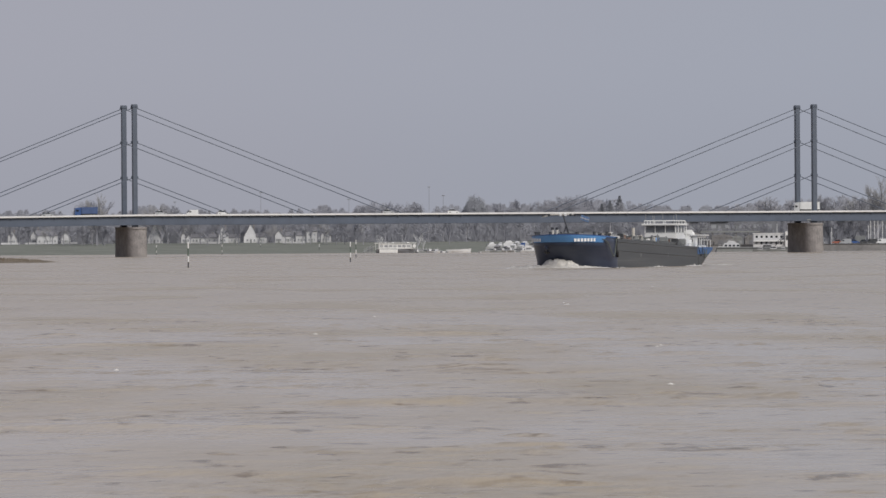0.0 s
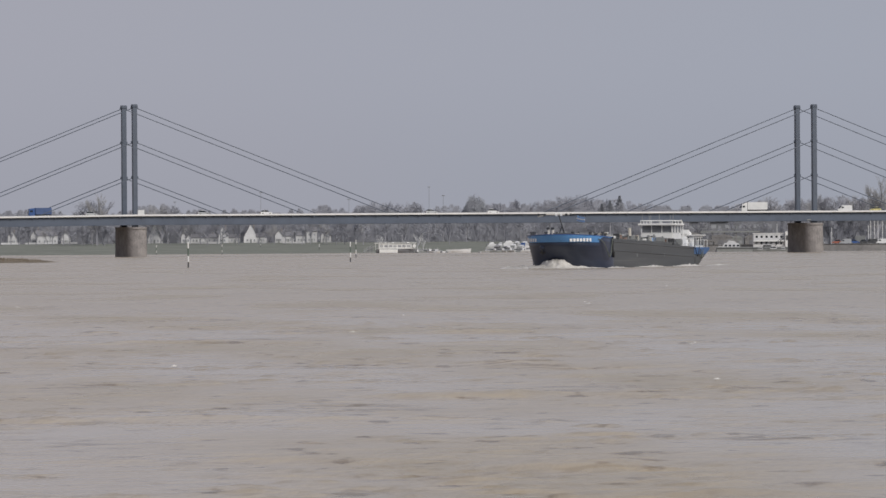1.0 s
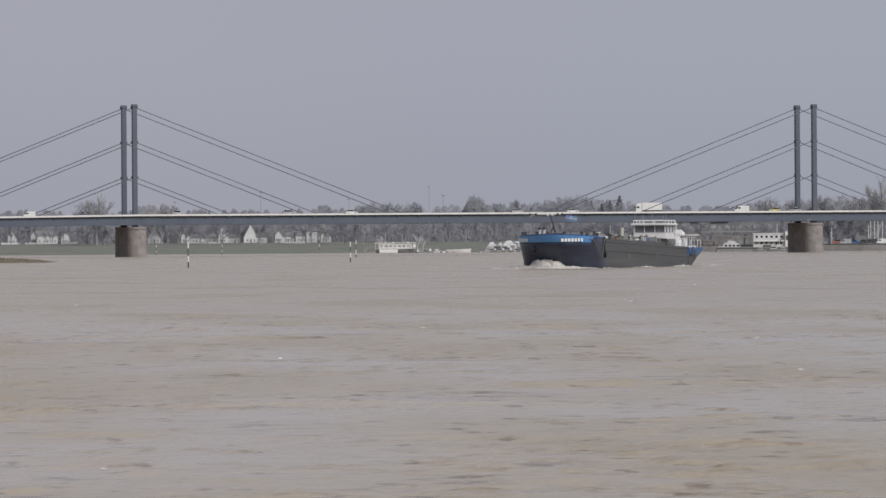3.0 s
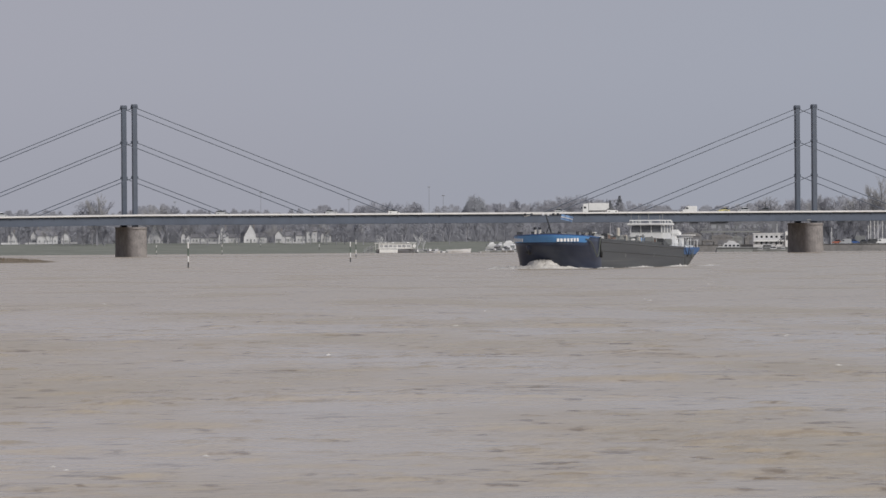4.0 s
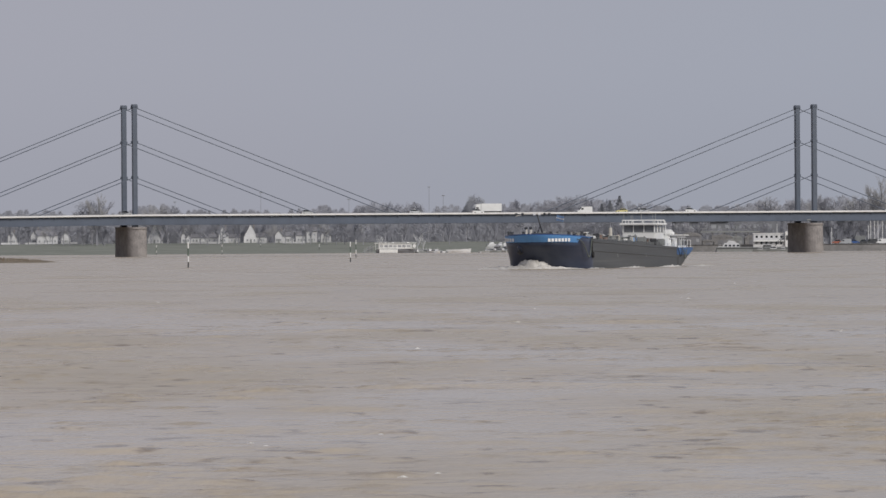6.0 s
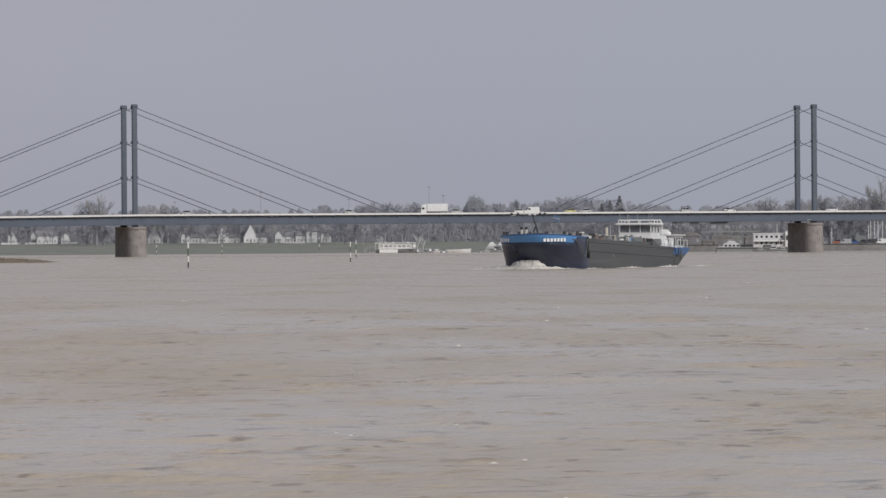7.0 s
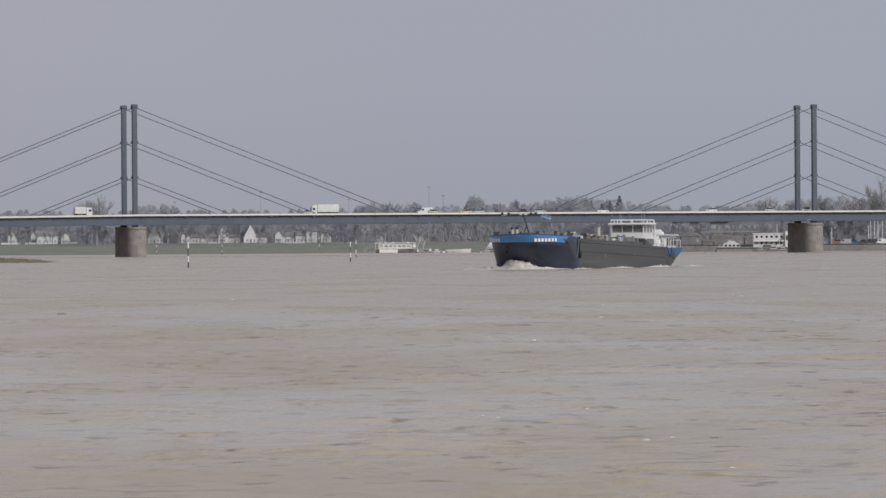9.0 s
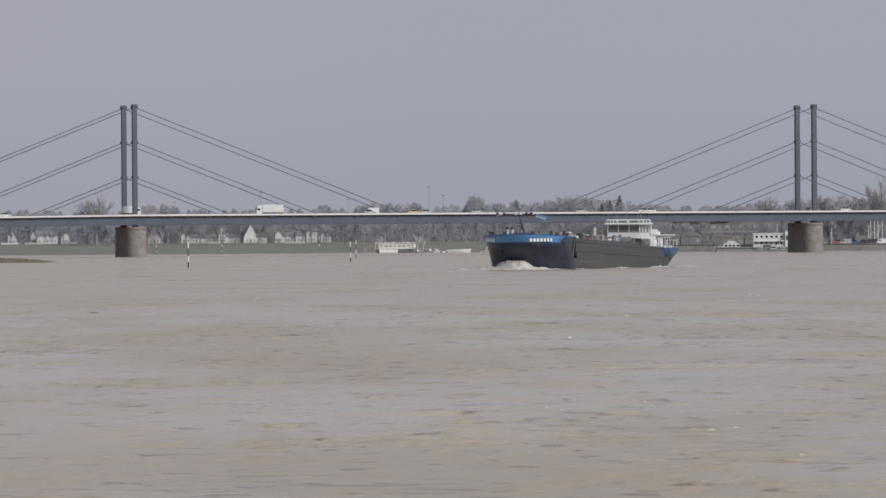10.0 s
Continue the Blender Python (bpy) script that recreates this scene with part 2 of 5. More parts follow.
# ---- mesh helpers ----
def box(bm, x0, x1, y0, y1, z0, z1, bevel=0.0):
    """A box from corner to corner, added to bm; its edges rounded by bevel."""
    made = bmesh.ops.create_cube(bm, size=1)["verts"]
    for v in made:
        v.co = Vector(((x0 + x1) / 2 + v.co.x * (x1 - x0), (y0 + y1) / 2 + v.co.y * (y1 - y0), (z0 + z1) / 2 + v.co.z * (z1 - z0)))
    if bevel:
        edges = {e for v in made for e in v.link_edges}
        bmesh.ops.bevel(bm, geom=list(edges), offset=bevel, segments=2, affect="EDGES")
    return bm


def rod(bm, a, b, r0, r1=None, sides=8):
    """A tapered round bar from a to b."""
    a, b = Vector(a), Vector(b)
    d = b - a
    m = Matrix.Translation((a + b) / 2) @ d.to_track_quat("Z", "Y").to_matrix().to_4x4()
    bmesh.ops.create_cone(bm, cap_ends=True, segments=sides, radius1=r0, radius2=r0 if r1 is None else r1, depth=d.length, matrix=m)
    return bm


def mesh_of(name, bm, mat, smooth=False):
    bmesh.ops.recalc_face_normals(bm, faces=bm.faces)
    me = bpy.data.meshes.new(name)
    bm.to_mesh(me)
    bm.free()
    me.materials.append(mat)
    if smooth:
        me.shade_smooth()
    return me


def part(name, bm, mat, parent, label="", smooth=False):
    """Links a bmesh as one mesh object under parent (None: top level)."""
    ob = new(name, mesh_of(name, bm, mat, smooth))
    ob.parent = parent
    if label:
        tagged(ob, label)
    return ob


def share(name, me, parent, m, label=""):
    """Another object on a mesh that is already made."""
    ob = new(name, me)
    ob.parent = parent
    ob.matrix_basis = m
    if label:
        tagged(ob, label)
    return ob


def B():
    return bmesh.new()


def thing(name, m, label, category, group="", kind=""):
    ob = new(name)
    ob.matrix_basis = m
    return tagged(ob, label, category, group, kind)


def sheet(name, xs, ys, zs, mat, smooth=True):
    """A grid mesh from arrays of shape (rows, columns)."""
    rows, cols = xs.shape
    co = np.stack([xs, ys, zs], -1).reshape(-1, 3)
    i = np.arange(rows * cols).reshape(rows, cols)
    f = np.stack([i[:-1, :-1], i[:-1, 1:], i[1:, 1:], i[1:, :-1]], -1).reshape(-1, 4)
    me = bpy.data.meshes.new(name)
    me.vertices.add(len(co))
    me.vertices.foreach_set("co", co.astype(np.float32).ravel())
    me.loops.add(f.size)
    me.loops.foreach_set("vertex_index", f.astype(np.int32).ravel())
    me.polygons.add(len(f))
    me.polygons.foreach_set("loop_start", np.arange(0, f.size, 4, dtype=np.int32))
    me.update(calc_edges=True)
    me.validate()
    me.materials.append(mat)
    if smooth:
        me.shade_smooth()
    return new(name, me)


# ---- ground and water ----
def shore(x):
    """How far off the bank beyond the bridge begins."""
    k = np.clip((x - 76) / 16, 0, 1)
    return 2840 + 25 * np.sin(x / 90.0 + 1) - k * k * (3 - 2 * k) * 300


def build_ground():
    xs = np.concatenate([np.linspace(-4000, -420, 14), np.linspace(-400, 420, 120), np.linspace(440, 4000, 14)])
    ys = np.concatenate([np.linspace(-3000, -40, 8), np.linspace(-30, 60, 14), np.linspace(100, 2300, 12), np.linspace(2350, 3300, 140), np.linspace(3350, 4900, 8)])
    x, y = np.meshgrid(xs, ys)
    z = np.full(x.shape, -4.0)
    t = np.clip((y - shore(x)) / 40, -1, 1)
    z += np.where(t > -1, (t + 1) * 2.15, 0)
    z += np.clip((y - shore(x) - 40) / np.where(x > 84, 20, 260), 0, 1) * np.where(x > 84, 2.6, 5.2)
    t = np.clip((24 - y) / 14, 0, 1)
    z += t * 5.2
    z += 0.12 * np.sin(x * 0.11 + 2 * np.sin(y * 0.05)) * (z > 0)
    ob = sheet("ground", x, y, z, EARTH)
    tagged(ob, "grassy flood plain and river bed under hazy daylight", "ground", kind="structure")


def build_water():
    d = np.concatenate([np.linspace(-60, 16, 8), np.geomspace(18, 300, 1500), np.geomspace(301.5, 1300, 260), np.geomspace(1310, 4800, 50)])
    u = np.linspace(-1, 1, 470)
    half = np.maximum(d, 60) * 0.085 + 18
    x = u[None, :] * half[:, None] - 6
    x[:, 0], x[:, -1] = -4000, 4000
    y = np.repeat(d[:, None], len(u), 1)
    rng = np.random.RandomState(4)
    z = np.zeros_like(x)
    chop = np.zeros_like(x)
    for k in range(150):
        wave = 0.26 * (1.7 / 0.26) ** rng.rand()
        a = rng.normal(math.radians(76), 0.42)
        ph = rng.rand() * 6.28
        s = np.sin((x * math.cos(a) + y * math.sin(a)) * 6.2832 / wave + ph)
        if k % 2:
            chop += 0.0020 * wave ** 0.5 * s
        else:
            z += 0.0004 * wave ** 0.8 * s
    gust = np.zeros_like(x)
    for k in range(30):
        wave = 1.6 * (26 / 1.6) ** rng.rand()
        a = rng.rand() * 6.28
        gust += np.sin((x * math.cos(a) + y * math.sin(a)) * 6.2832 / wave + rng.rand() * 6.28) * 0.3
    gust = np.clip(gust - 0.45, 0, 1.4)
    chop = chop + 2.0 * np.maximum(chop, 0) ** 1.5
    z = z + chop * gust
    # longer ridges pushed up by boils, in loose groups
    ridge, group = np.zeros_like(x), np.zeros_like(x)
    for k in range(36):
        wave = 1.5 * (6 / 1.5) ** rng.rand()
        a = rng.normal(math.radians(84), 0.30)
        ridge += 0.0019 * wave ** 0.75 * np.sin((x * math.cos(a) + y * math.sin(a)) * 6.2832 / wave + rng.rand() * 6.28)
    for k in range(24):
        wave = 5 * (45 / 5) ** rng.rand()
        a = rng.rand() * 6.28
        group += 0.3 * np.sin((x * math.cos(a) + y * math.sin(a)) * 6.2832 / wave + rng.rand() * 6.28)
    ridge = ridge + 3.0 * np.maximum(ridge, 0) ** 1.5
    z = z + ridge * np.clip(group - 0.1, 0, 1.3)
    # short curling wavelets thrown up here and there
    for k in range(600):
        cy = 26 * (330 / 26) ** rng.rand()
        cx = rng.uniform(-0.085, 0.085) * (cy + 40) - 6
        long, deep, high = rng.uniform(0.25, 0.9) * (1 + cy / 250), 0.22 + 0.0035 * cy, rng.uniform(0.015, 0.042)
        r0, r1 = np.searchsorted(d, (cy - 3 * deep, cy + 3 * deep))
        px, py = x[r0:r1], y[r0:r1]
        v = (py - cy - 0.15 * deep * np.sin((px - cx) * 5 / long)) / deep
        z[r0:r1] += high * np.exp(-((px - cx) / long) ** 2) * (1 - v * v) * np.exp(-0.5 * v * v)
    z *= np.clip((430 - y) / 200, 0, 1) * np.clip((y - 16) / 4, 0, 1)
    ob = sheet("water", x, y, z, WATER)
    return tagged(ob, "choppy brown silty river water in flood", "water", kind="structure")


build_ground()
water = build_water()


# ---- the bridge ----
TH = 17.0
BRIDGE = pose(13.75, 2170, -0.15, 0, -0.05, TH)
DECK = 15.2


def drop(s):
    """How far the road has fallen, s metres along the bridge: the side span slopes down beyond the pylon."""
    return 0.0085 * max(0.0, -130 - s)


def span(name, y0, y1, z0, z1, mat, parent, label="", bevel=0.0):
    """One long member of the deck, bent where the side span begins."""
    bm = box(B(), -420, 420, y0, y1, z0, z1, bevel)
    bmesh.ops.bisect_plane(bm, geom=bm.verts[:] + bm.edges[:] + bm.faces[:], plane_co=(-130, 0, 0), plane_no=(1, 0, 0))
    for v in bm.verts:
        v.co.z -= drop(v.co.x)
    return part(name, bm, mat, parent, label)


def build_bridge():
    bridge = thing("bridge", BRIDGE, "blue-grey steel cable-stayed road bridge with slim twin pylons", "bridge")
    span("deck", -3.0, 21.2, DECK - 0.5, DECK - 0.1, ASPHALT, bridge)
    for y in (-1.2, 19.4):
        span("girder", y - 0.9, y + 0.9, DECK - 3.5, DECK - 0.5, STEEL, bridge)
    span("bottom_plate", -0.3, 18.5, DECK - 3.3, DECK - 3.0, STEEL, bridge)
    for y in (-3.2, 21.2):
        span("fascia", y, y + 0.2, DECK - 0.33, DECK + 0.3, FASCIA, bridge, "white painted edge beam", 0.03)
    # cantilever brackets under the walkway and the thin railing on the edge
    bracket = mesh_of("bracket", box(B(), -0.12, 0.12, -3.0, -2.1, -0.9, -0.5), STEEL)
    for k in range(60):
        share("bracket", bracket, bridge, pose(-240 + k * 8, 0, DECK - drop(-240 + k * 8)))
    # pylons with a cap, and the harp of cables
    levels = ((54.0, 101.0), (41.6, 68.6), (28.9, 36.2))
    bm = box(B(), -0.84, 0.84, -0.9, 0.9, DECK - 0.5, 54.0, 0.08)
    pylon = mesh_of("pylon", bm, STEEL_DARK)
    cap = mesh_of("cap", box(B(), -1.02, 1.02, -1.1, 1.1, 54.0, 55.1, 0.15), STEEL_DARK)
    saddle = mesh_of("saddle", box(B(), -1.3, 1.3, -0.4, 0.4, -0.4, 0.4, 0.1), STEEL_DARK)
    for sx in (-130, 130):
        for y in (0, 17.1):
            p = share("pylon", pylon, bridge, pose(sx + (0.3 if (sx < 0) == (y > 0) else 0), y, 0))
            share("cap", cap, p, Matrix())
            for z, reach in levels:
                share("saddle", saddle, p, pose(0, 0, z))
                for side in (-1, 1):
                    part("cable", rod(B(), (sx, y, z), (sx + side * reach, y, DECK - drop(sx + side * reach)), 0.145), STEEL_DARK, bridge)
    # river piers, long across the stream, with rounded noses
    for sx in (-130, 130):
        bm = B()
        ring = []
        for k in range(24):
            a = (k + 0.5) / 24 * 2 * math.pi
            ring.append((3.6 * math.cos(a), 9.1 + math.copysign(8.4, math.sin(a)) + 3.6 * math.sin(a)))
        rows = [[bm.verts.new((x * s, 9.1 + (y - 9.1) * s, z)) for x, y in ring] for z, s in ((-4, 1.04), (10.2, 1.0), (10.25, 1.03), (11.0, 1.03))]
        for r0, r1 in zip(rows, rows[1:]):
            for i in range(24):
                bm.faces.new((r0[i], r0[(i + 1) % 24], r1[(i + 1) % 24], r1[i]))
        bm.faces.new(rows[-1])
        pier = part("pier", bm, STONE, bridge, "weathered brown masonry river pier")
        pier.location = (sx + (0.7 if sx < 0 else 0), 0, 0)
        for y in (0, 17.1):
            part("bearing", box(B(), sx - 1, sx + 1, y - 1, y + 1, 11.0, DECK - 3.4), STEEL_DARK, bridge)
    part("sign_plate", box(B(), 126.6, 128.1, -2.25, -2.12, 11.9, 12.3, 0.02), GREY, bridge, "small pale sign plate under the deck")
    return bridge


build_bridge()


# ---- the barge ----
HEAD = -102.5
BERTH = (pose(16.6, 831.4, 0, 0, 0, HEAD), pose(9.8, 791.4, 0, 0, 0, HEAD))


BOW = 8.2


def rake(z):
    return 5.2 * max(0.0, (4.7 - z) / 4.7) ** 1.25


def bow_run(z):
    """Length over which the bow rounds into the straight side."""
    return min(BOW, 11.8 - rake(z))


def hull_half(a, z):
    """Half breadth of the hull a metres behind the stem, at height z."""
    t = max(0.0, min(1.0, (a - rake(z)) / bow_run(z)))
    b = 5.7 * math.sqrt(1 - (1 - t) ** 2)
    s = max(0.0, min(1.0, (95.5 - a - 10.0 * max(0.0, (2.4 - z) / 2.4) ** 0.9) / 6))
    return b * (1 - (1 - s) ** 2.4) ** 0.6


def round_bow(turn, z):
    """The point of the bow's skin at an angle from the stem, at height z."""
    return Vector((-(rake(z) + bow_run(z) * (1 - math.cos(turn))), 5.7 * math.sin(turn), z))


def bow_skin(low, high, out=0.0):
    """The round bow between two heights, which depend on the distance behind the stem; it ends 12 m aft."""
    bm = B()
    turns = [math.radians(t) for t in range(-90, 91, 5)]
    rows = []
    n = 8
    for k in range(n + 1):
        row = []
        for j, t in enumerate([turns[0]] + turns + [turns[-1]]):
            a = BOW * (1 - math.cos(t))
            z = low(a) + (high(a) - low(a)) * k / n
            p = round_bow(t, z)
            if j in (0, len(turns) + 1):
                p.x = -12.0
            p += Vector((math.cos(t), math.sin(t), 0)) * out
            row.append(bm.verts.new(p))
        rows.append(row)
    for r0, r1 in zip(rows, rows[1:]):
        for j in range(len(r0) - 1):
            bm.faces.new((r0[j], r0[j + 1], r1[j + 1], r1[j]))
        bm.faces.new((r0[-1], r0[0], r1[0], r1[-1]))
    bm.faces.new(rows[-1])
    return bm


def side_top(a):
    return 3.97 - 0.0165 * max(0, a - 12)


def deck_top(a):
    return 4.25 - 0.0125 * max(0, a - 12)


def loft(stations, heights, lip=0.0, lid=True):
    """Hull skin through stations, between two heights that depend on the station."""
    bm = B()
    rows = []
    n = 9
    for a in stations:
        z0, z1 = heights(a)
        rows.append([[bm.verts.new((-a, sy * (hull_half(a, z0 + (z1 - z0) * k / n) + lip), z0 + (z1 - z0) * k / n)) for k in range(n + 1)] for sy in (1, -1)])
    for r0, r1 in zip(rows, rows[1:]):
        for s in (0, 1):
            for k in range(n):
                bm.faces.new((r0[s][k], r0[s][k + 1], r1[s][k + 1], r1[s][k]))
        if lid:
            bm.faces.new((r0[0][n], r1[0][n], r1[1][n], r0[1][n]))
    for s in (rows[0], rows[-1]):
        for k in range(n):
            bm.faces.new((s[0][k], s[0][k + 1], s[1][k + 1], s[1][k]))
    bmesh.ops.remove_doubles(bm, verts=bm.verts, dist=0.002)
    return bm


def blue_edge(a):
    """Where the black bow meets the blue band, which stops short of the shoulder."""
    k = max(0.0, min(1.0, (a - 4.3) / 0.7))
    return (3.66 - 0.016 * a) * (1 - k) + (4.60 - 0.045 * a) * k


def build_barge():
    barge = thing("tanker_barge", BERTH[0], "long motor tank barge with blue bow, black and grey hull", "barge")
    part("bow", bow_skin(lambda a: -1.0, blue_edge), BLACK_HULL, barge, "black painted bow", True)
    blue = part("bow_bulwark", bow_skin(blue_edge, lambda a: 4.67 - 0.045 * a, 0.03), BLUE, barge, "blue bulwark band with white writing", True)
    part("bow_cap_rail", bow_skin(lambda a: 4.67 - 0.045 * a, lambda a: 4.79 - 0.045 * a, 0.07), CAR_BLUE, barge)
    part("hull_side", loft([12, 20, 30, 40, 50, 60, 70, 74, 77], lambda a: (-1.0, side_top(a))), GREY_HULL, barge, "dark grey cargo hull")
    aft = [77, 79, 81, 83, 84.5, 86, 87.5, 89, 90.5, 91.5, 92.5, 93.5, 94.3, 94.9, 95.3, 95.48]
    part("stern", loft(aft, lambda a: (-1.0, 1.75)), GREY_HULL, barge, "", True)
    part("stern_bulwark", loft(aft, lambda a: (1.75, 2.8), 0.03), STERN_BLUE, barge, "blue stern bulwark")
    # rubbing strakes and seams along the sides
    for sy in (1, -1):
        for z in (3.7, 2.45):
            bm = B()
            for a0, a1 in ((12, 40), (40.1, 64), (64.1, 77)):
                zz = z - 0.0165 * (a0 - 12)
                z1 = z - 0.0165 * (a1 - 12)
                rod(bm, (-a0, sy * 5.72, zz), (-a1, sy * 5.72, z1), 0.07, sides=6)
            part("rubbing_strake", bm, GREY_HULL, barge)
    # name as plain white bars, following the bulwark on both bows
    bar = mesh_of("letter_bar", box(B(), -0.02, 0.02, -0.18, 0.18, -0.33, 0.33), WHITE)
    for first, step in ((18.5, 4.6), (-37, -5.4)):
        for k in range(7):
            t = math.radians(first + step * k)
            p = round_bow(t, 4.08) + Vector((math.cos(t), math.sin(t), 0)) * 0.06
            n = math.atan2(math.sin(t) * BOW, math.cos(t) * 5.7)
            share("letter_bar", bar, blue, Matrix.Translation(p) @ Matrix.Rotation(n, 4, "Z"), "plain white bar of writing")
    # anchor in its pocket
    for sy in (-1,):
        t = math.radians(27 * sy)
        p, q = round_bow(t, 2.75), round_bow(t, 2.0)
        out = Vector((0.16, 0.16 * sy, 0))
        side = Vector((-math.sin(t), math.cos(t), 0)) * 0.5
        bm = B()
        rod(bm, p + out, q + out, 0.12)
        for d in (side, -side):
            rod(bm, q + out + d + Vector((0, 0, 0.3)), q + out, 0.16, 0.09)
        part("anchor", bm, DARK, barge)
        bm = B()
        bmesh.ops.create_icosphere(bm, subdivisions=2, radius=0.4, matrix=Matrix.Translation(round_bow(t, 2.95)))
        part("hawse_lip", bm, BLACK_HULL, barge, "", True)
    # hanging mooring ropes and fender posts at the shoulders
    for a0, a1, drop, who in ((4.4, 10.6, 2.5, 1), (76.2, 81.0, 1.5, 1)):
        bm = B()
        pts = []
        for k in range(13):
            t = k / 12
            aa = a0 + (a1 - a0) * t
            pts.append((-aa, who * (hull_half(aa, 4) + 0.14), side_top(aa) + 0.1 - drop * math.sin(math.pi * t ** 1.7) ** 1.2))
        for p, q in zip(pts, pts[1:]):
            rod(bm, p, q, 0.065 if a0 < 20 else 0.05, sides=6)
        part("hanging_rope", bm, ROPE if a0 < 20 else RUBBER, barge, "looped mooring rope")
        if a0 > 20:
            continue
        part("fender_post", rod(B(), (-a1 - 0.2, who * 5.83, side_top(a1) - 1.9), (-a1 - 0.2, who * 5.83, side_top(a1) + 0.4), 0.10), RUBBER, barge)

    # pale green line coiled at the after shoulder, tyre fenders and draught plate
    bm = B()
    last = None
    for k in range(15):
        t = k / 14
        q = Vector((-81.6 - 2.2 * t, hull_half(81.6 + 2.2 * t, 2.2) + 0.2, 2.5 - 1.3 * math.sin(math.pi * t)))
        if last is not None:
            rod(bm, last, q, 0.07, sides=6)
        last = q
    part("stern_line", bm, ROPE, barge, "pale green mooring line")
    for a, z in ((11.2, 1.9),):
        ring = B()
        bmesh.ops.create_cone(ring, cap_ends=True, segments=16, radius1=0.42, radius2=0.42, depth=0.26, matrix=Matrix.Translation((-a, hull_half(a, z) + 0.16, z)) @ Matrix.Rotation(math.pi / 2, 4, "X"))
        part("tyre_fender", ring, RUBBER, barge)
    for a in (30, 52):
        part("draught_mark", box(B(), -a - 0.25, -a + 0.25, 5.69, 5.73, 1.5, 1.95), GREY, barge, "small pale plate of writing")
    # foredeck: bollards, windlass, vents, folding mast with its crossbar
    for a, y in ((1.6, 1.9), (1.6, -1.9), (3.6, 4.0), (3.4, -4.3), (8.2, 4.9), (8.2, -4.9)):
        bm = B()
        for d in (-0.25, 0.25):
            rod(bm, (-a + d, y, 4.4), (-a + d, y, 5.05), 0.16)
            rod(bm, (-a + d, y, 5.05), (-a + d, y, 5.12), 0.22)
        part("bollard", bm, DARK, barge)
    bm = box(B(), -5.6, -4.2, -1.2, 1.2, 4.0, 4.6, 0.1)
    rod(bm, (-4.9, -1.5, 4.7), (-4.9, 1.5, 4.7), 0.25, sides=14)
    rod(bm, (-4.9, -1.0, 4.2), (-4.9, -1.0, 5.1), 0.15)
    part("windlass", bm, DARK, barge)
    for y in (-2.75, -2.1):
        bm = rod(B(), (-7.4, y, 4.2), (-7.4, y, 5.5), 0.2, sides=10)
        vent = part("ventilator", bm, CREAM, barge)
        part("cowl", rod(B(), (-7.4, y, 5.5), (-7.3, y, 5.75), 0.24, 0.2, sides=10), DARK, vent)
    mast = part("mast", rod(rod(B(), (-8.6, -0.55, 4.4), (-8.2, -1.35, 7.45), 0.13, 0.09), (-8.6, -1.6, 4.4), (-8.4, -0.9, 6.1), 0.07), DARK, barge)
    part("crossbar", rod(rod(B(), (-8.2, -3.2, 7.55), (-8.2, 0.4, 7.55), 0.09), (-8.2, -4.4, 7.25), (-8.2, -3.1, 7.55), 0.06), CREAM, mast)
    for y in (-4.3, -3.4, -1.75, -1.05, -0.3, 0.35):
        part("signal_lamp", box(B(), -8.35, -8.05, y - 0.17, y + 0.17, 7.35, 7.7, 0.05), WHITE if y in (-1.75, -1.05) else DARK, mast)
    part("flag_pole", rod(B(), (-13.5, 1.6, 4.0), (-13.5, 1.2, 7.6), 0.02, 0.015), GREY, barge)
    part("deck_locker", box(B(), -7.2, -5.9, 1.9, 3.8, 4.4, 5.0, 0.08), GREY, barge)
    # breakwater and forward crossing pipes
    part("forecastle_house", box(B(), -13.0, -10.6, -0.4, 3.6, 4.0, 4.85, 0.12), CREAM, barge, "low cream deckhouse")
    part("forecastle_roof", box(B(), -13.2, -10.4, -0.6, 3.8, 4.85, 4.93), CREAM, barge)

    for x, y, w, z1, m in ((-10.8, -3.0, 0.8, 4.95, DARK), (-11.8, -1.6, 0.5, 5.1, GREY), (-13.4, -2.4, 1.1, 4.85, CREAM), (-14.2, 3.9, 0.5, 4.9, DARK), (-9.4, 3.6, 0.35, 4.9, DARK), (-9.2, 2.2, 0.5, 4.75, CREAM)):
        part("deck_fitting", box(rod(B(), (x, y - w, z1 - 0.1), (x, y + w, z1 - 0.1), 0.09), x - 0.4, x + 0.4, y - w * 0.6, y + w * 0.6, 3.9, z1 - 0.15, 0.08), m, barge)
    # tank deck: raised trunk, pipe runs, hatches, valves, manifolds
    rng = random.Random(5)
    bm = B()
    for k in range(5):
        a = 14.5 + k * 11.3
        box(bm, -a - 10.9, -a, -4.4, 4.4, side_top(a + 5) - 0.5, deck_top(a + 5), 0.08)
    part("tank_trunk", bm, GREY_HULL, barge, "dark grey raised tank deck")
    for y in (-1.4, -0.9, 0.6, 1.1, 2.4):
        bm = B()
        rod(bm, (-14, y, 4.6), (-44, y, 4.2), 0.11, sides=8)
        rod(bm, (-44, y, 4.2), (-71, y, 3.85), 0.11, sides=8)
        part("cargo_pipe", bm, rng.choice((GREY, WHITE, RUST, GREY)), barge)
    for k in range(12):
        a = 16 + k * 4.7
        zt = deck_top(a) - 0.03
        for y in (-2.7, 3.1):
            bm = rod(B(), (-a, y, zt), (-a, y, zt + 0.55), 0.45, sides=14)
            rod(bm, (-a, y, zt + 0.55), (-a, y, zt + 0.66), 0.52, sides=14)
            part("tank_hatch", bm, rng.choice((GREY, CAR_GREY, RUST, WHITE)), barge)
        bm = B()
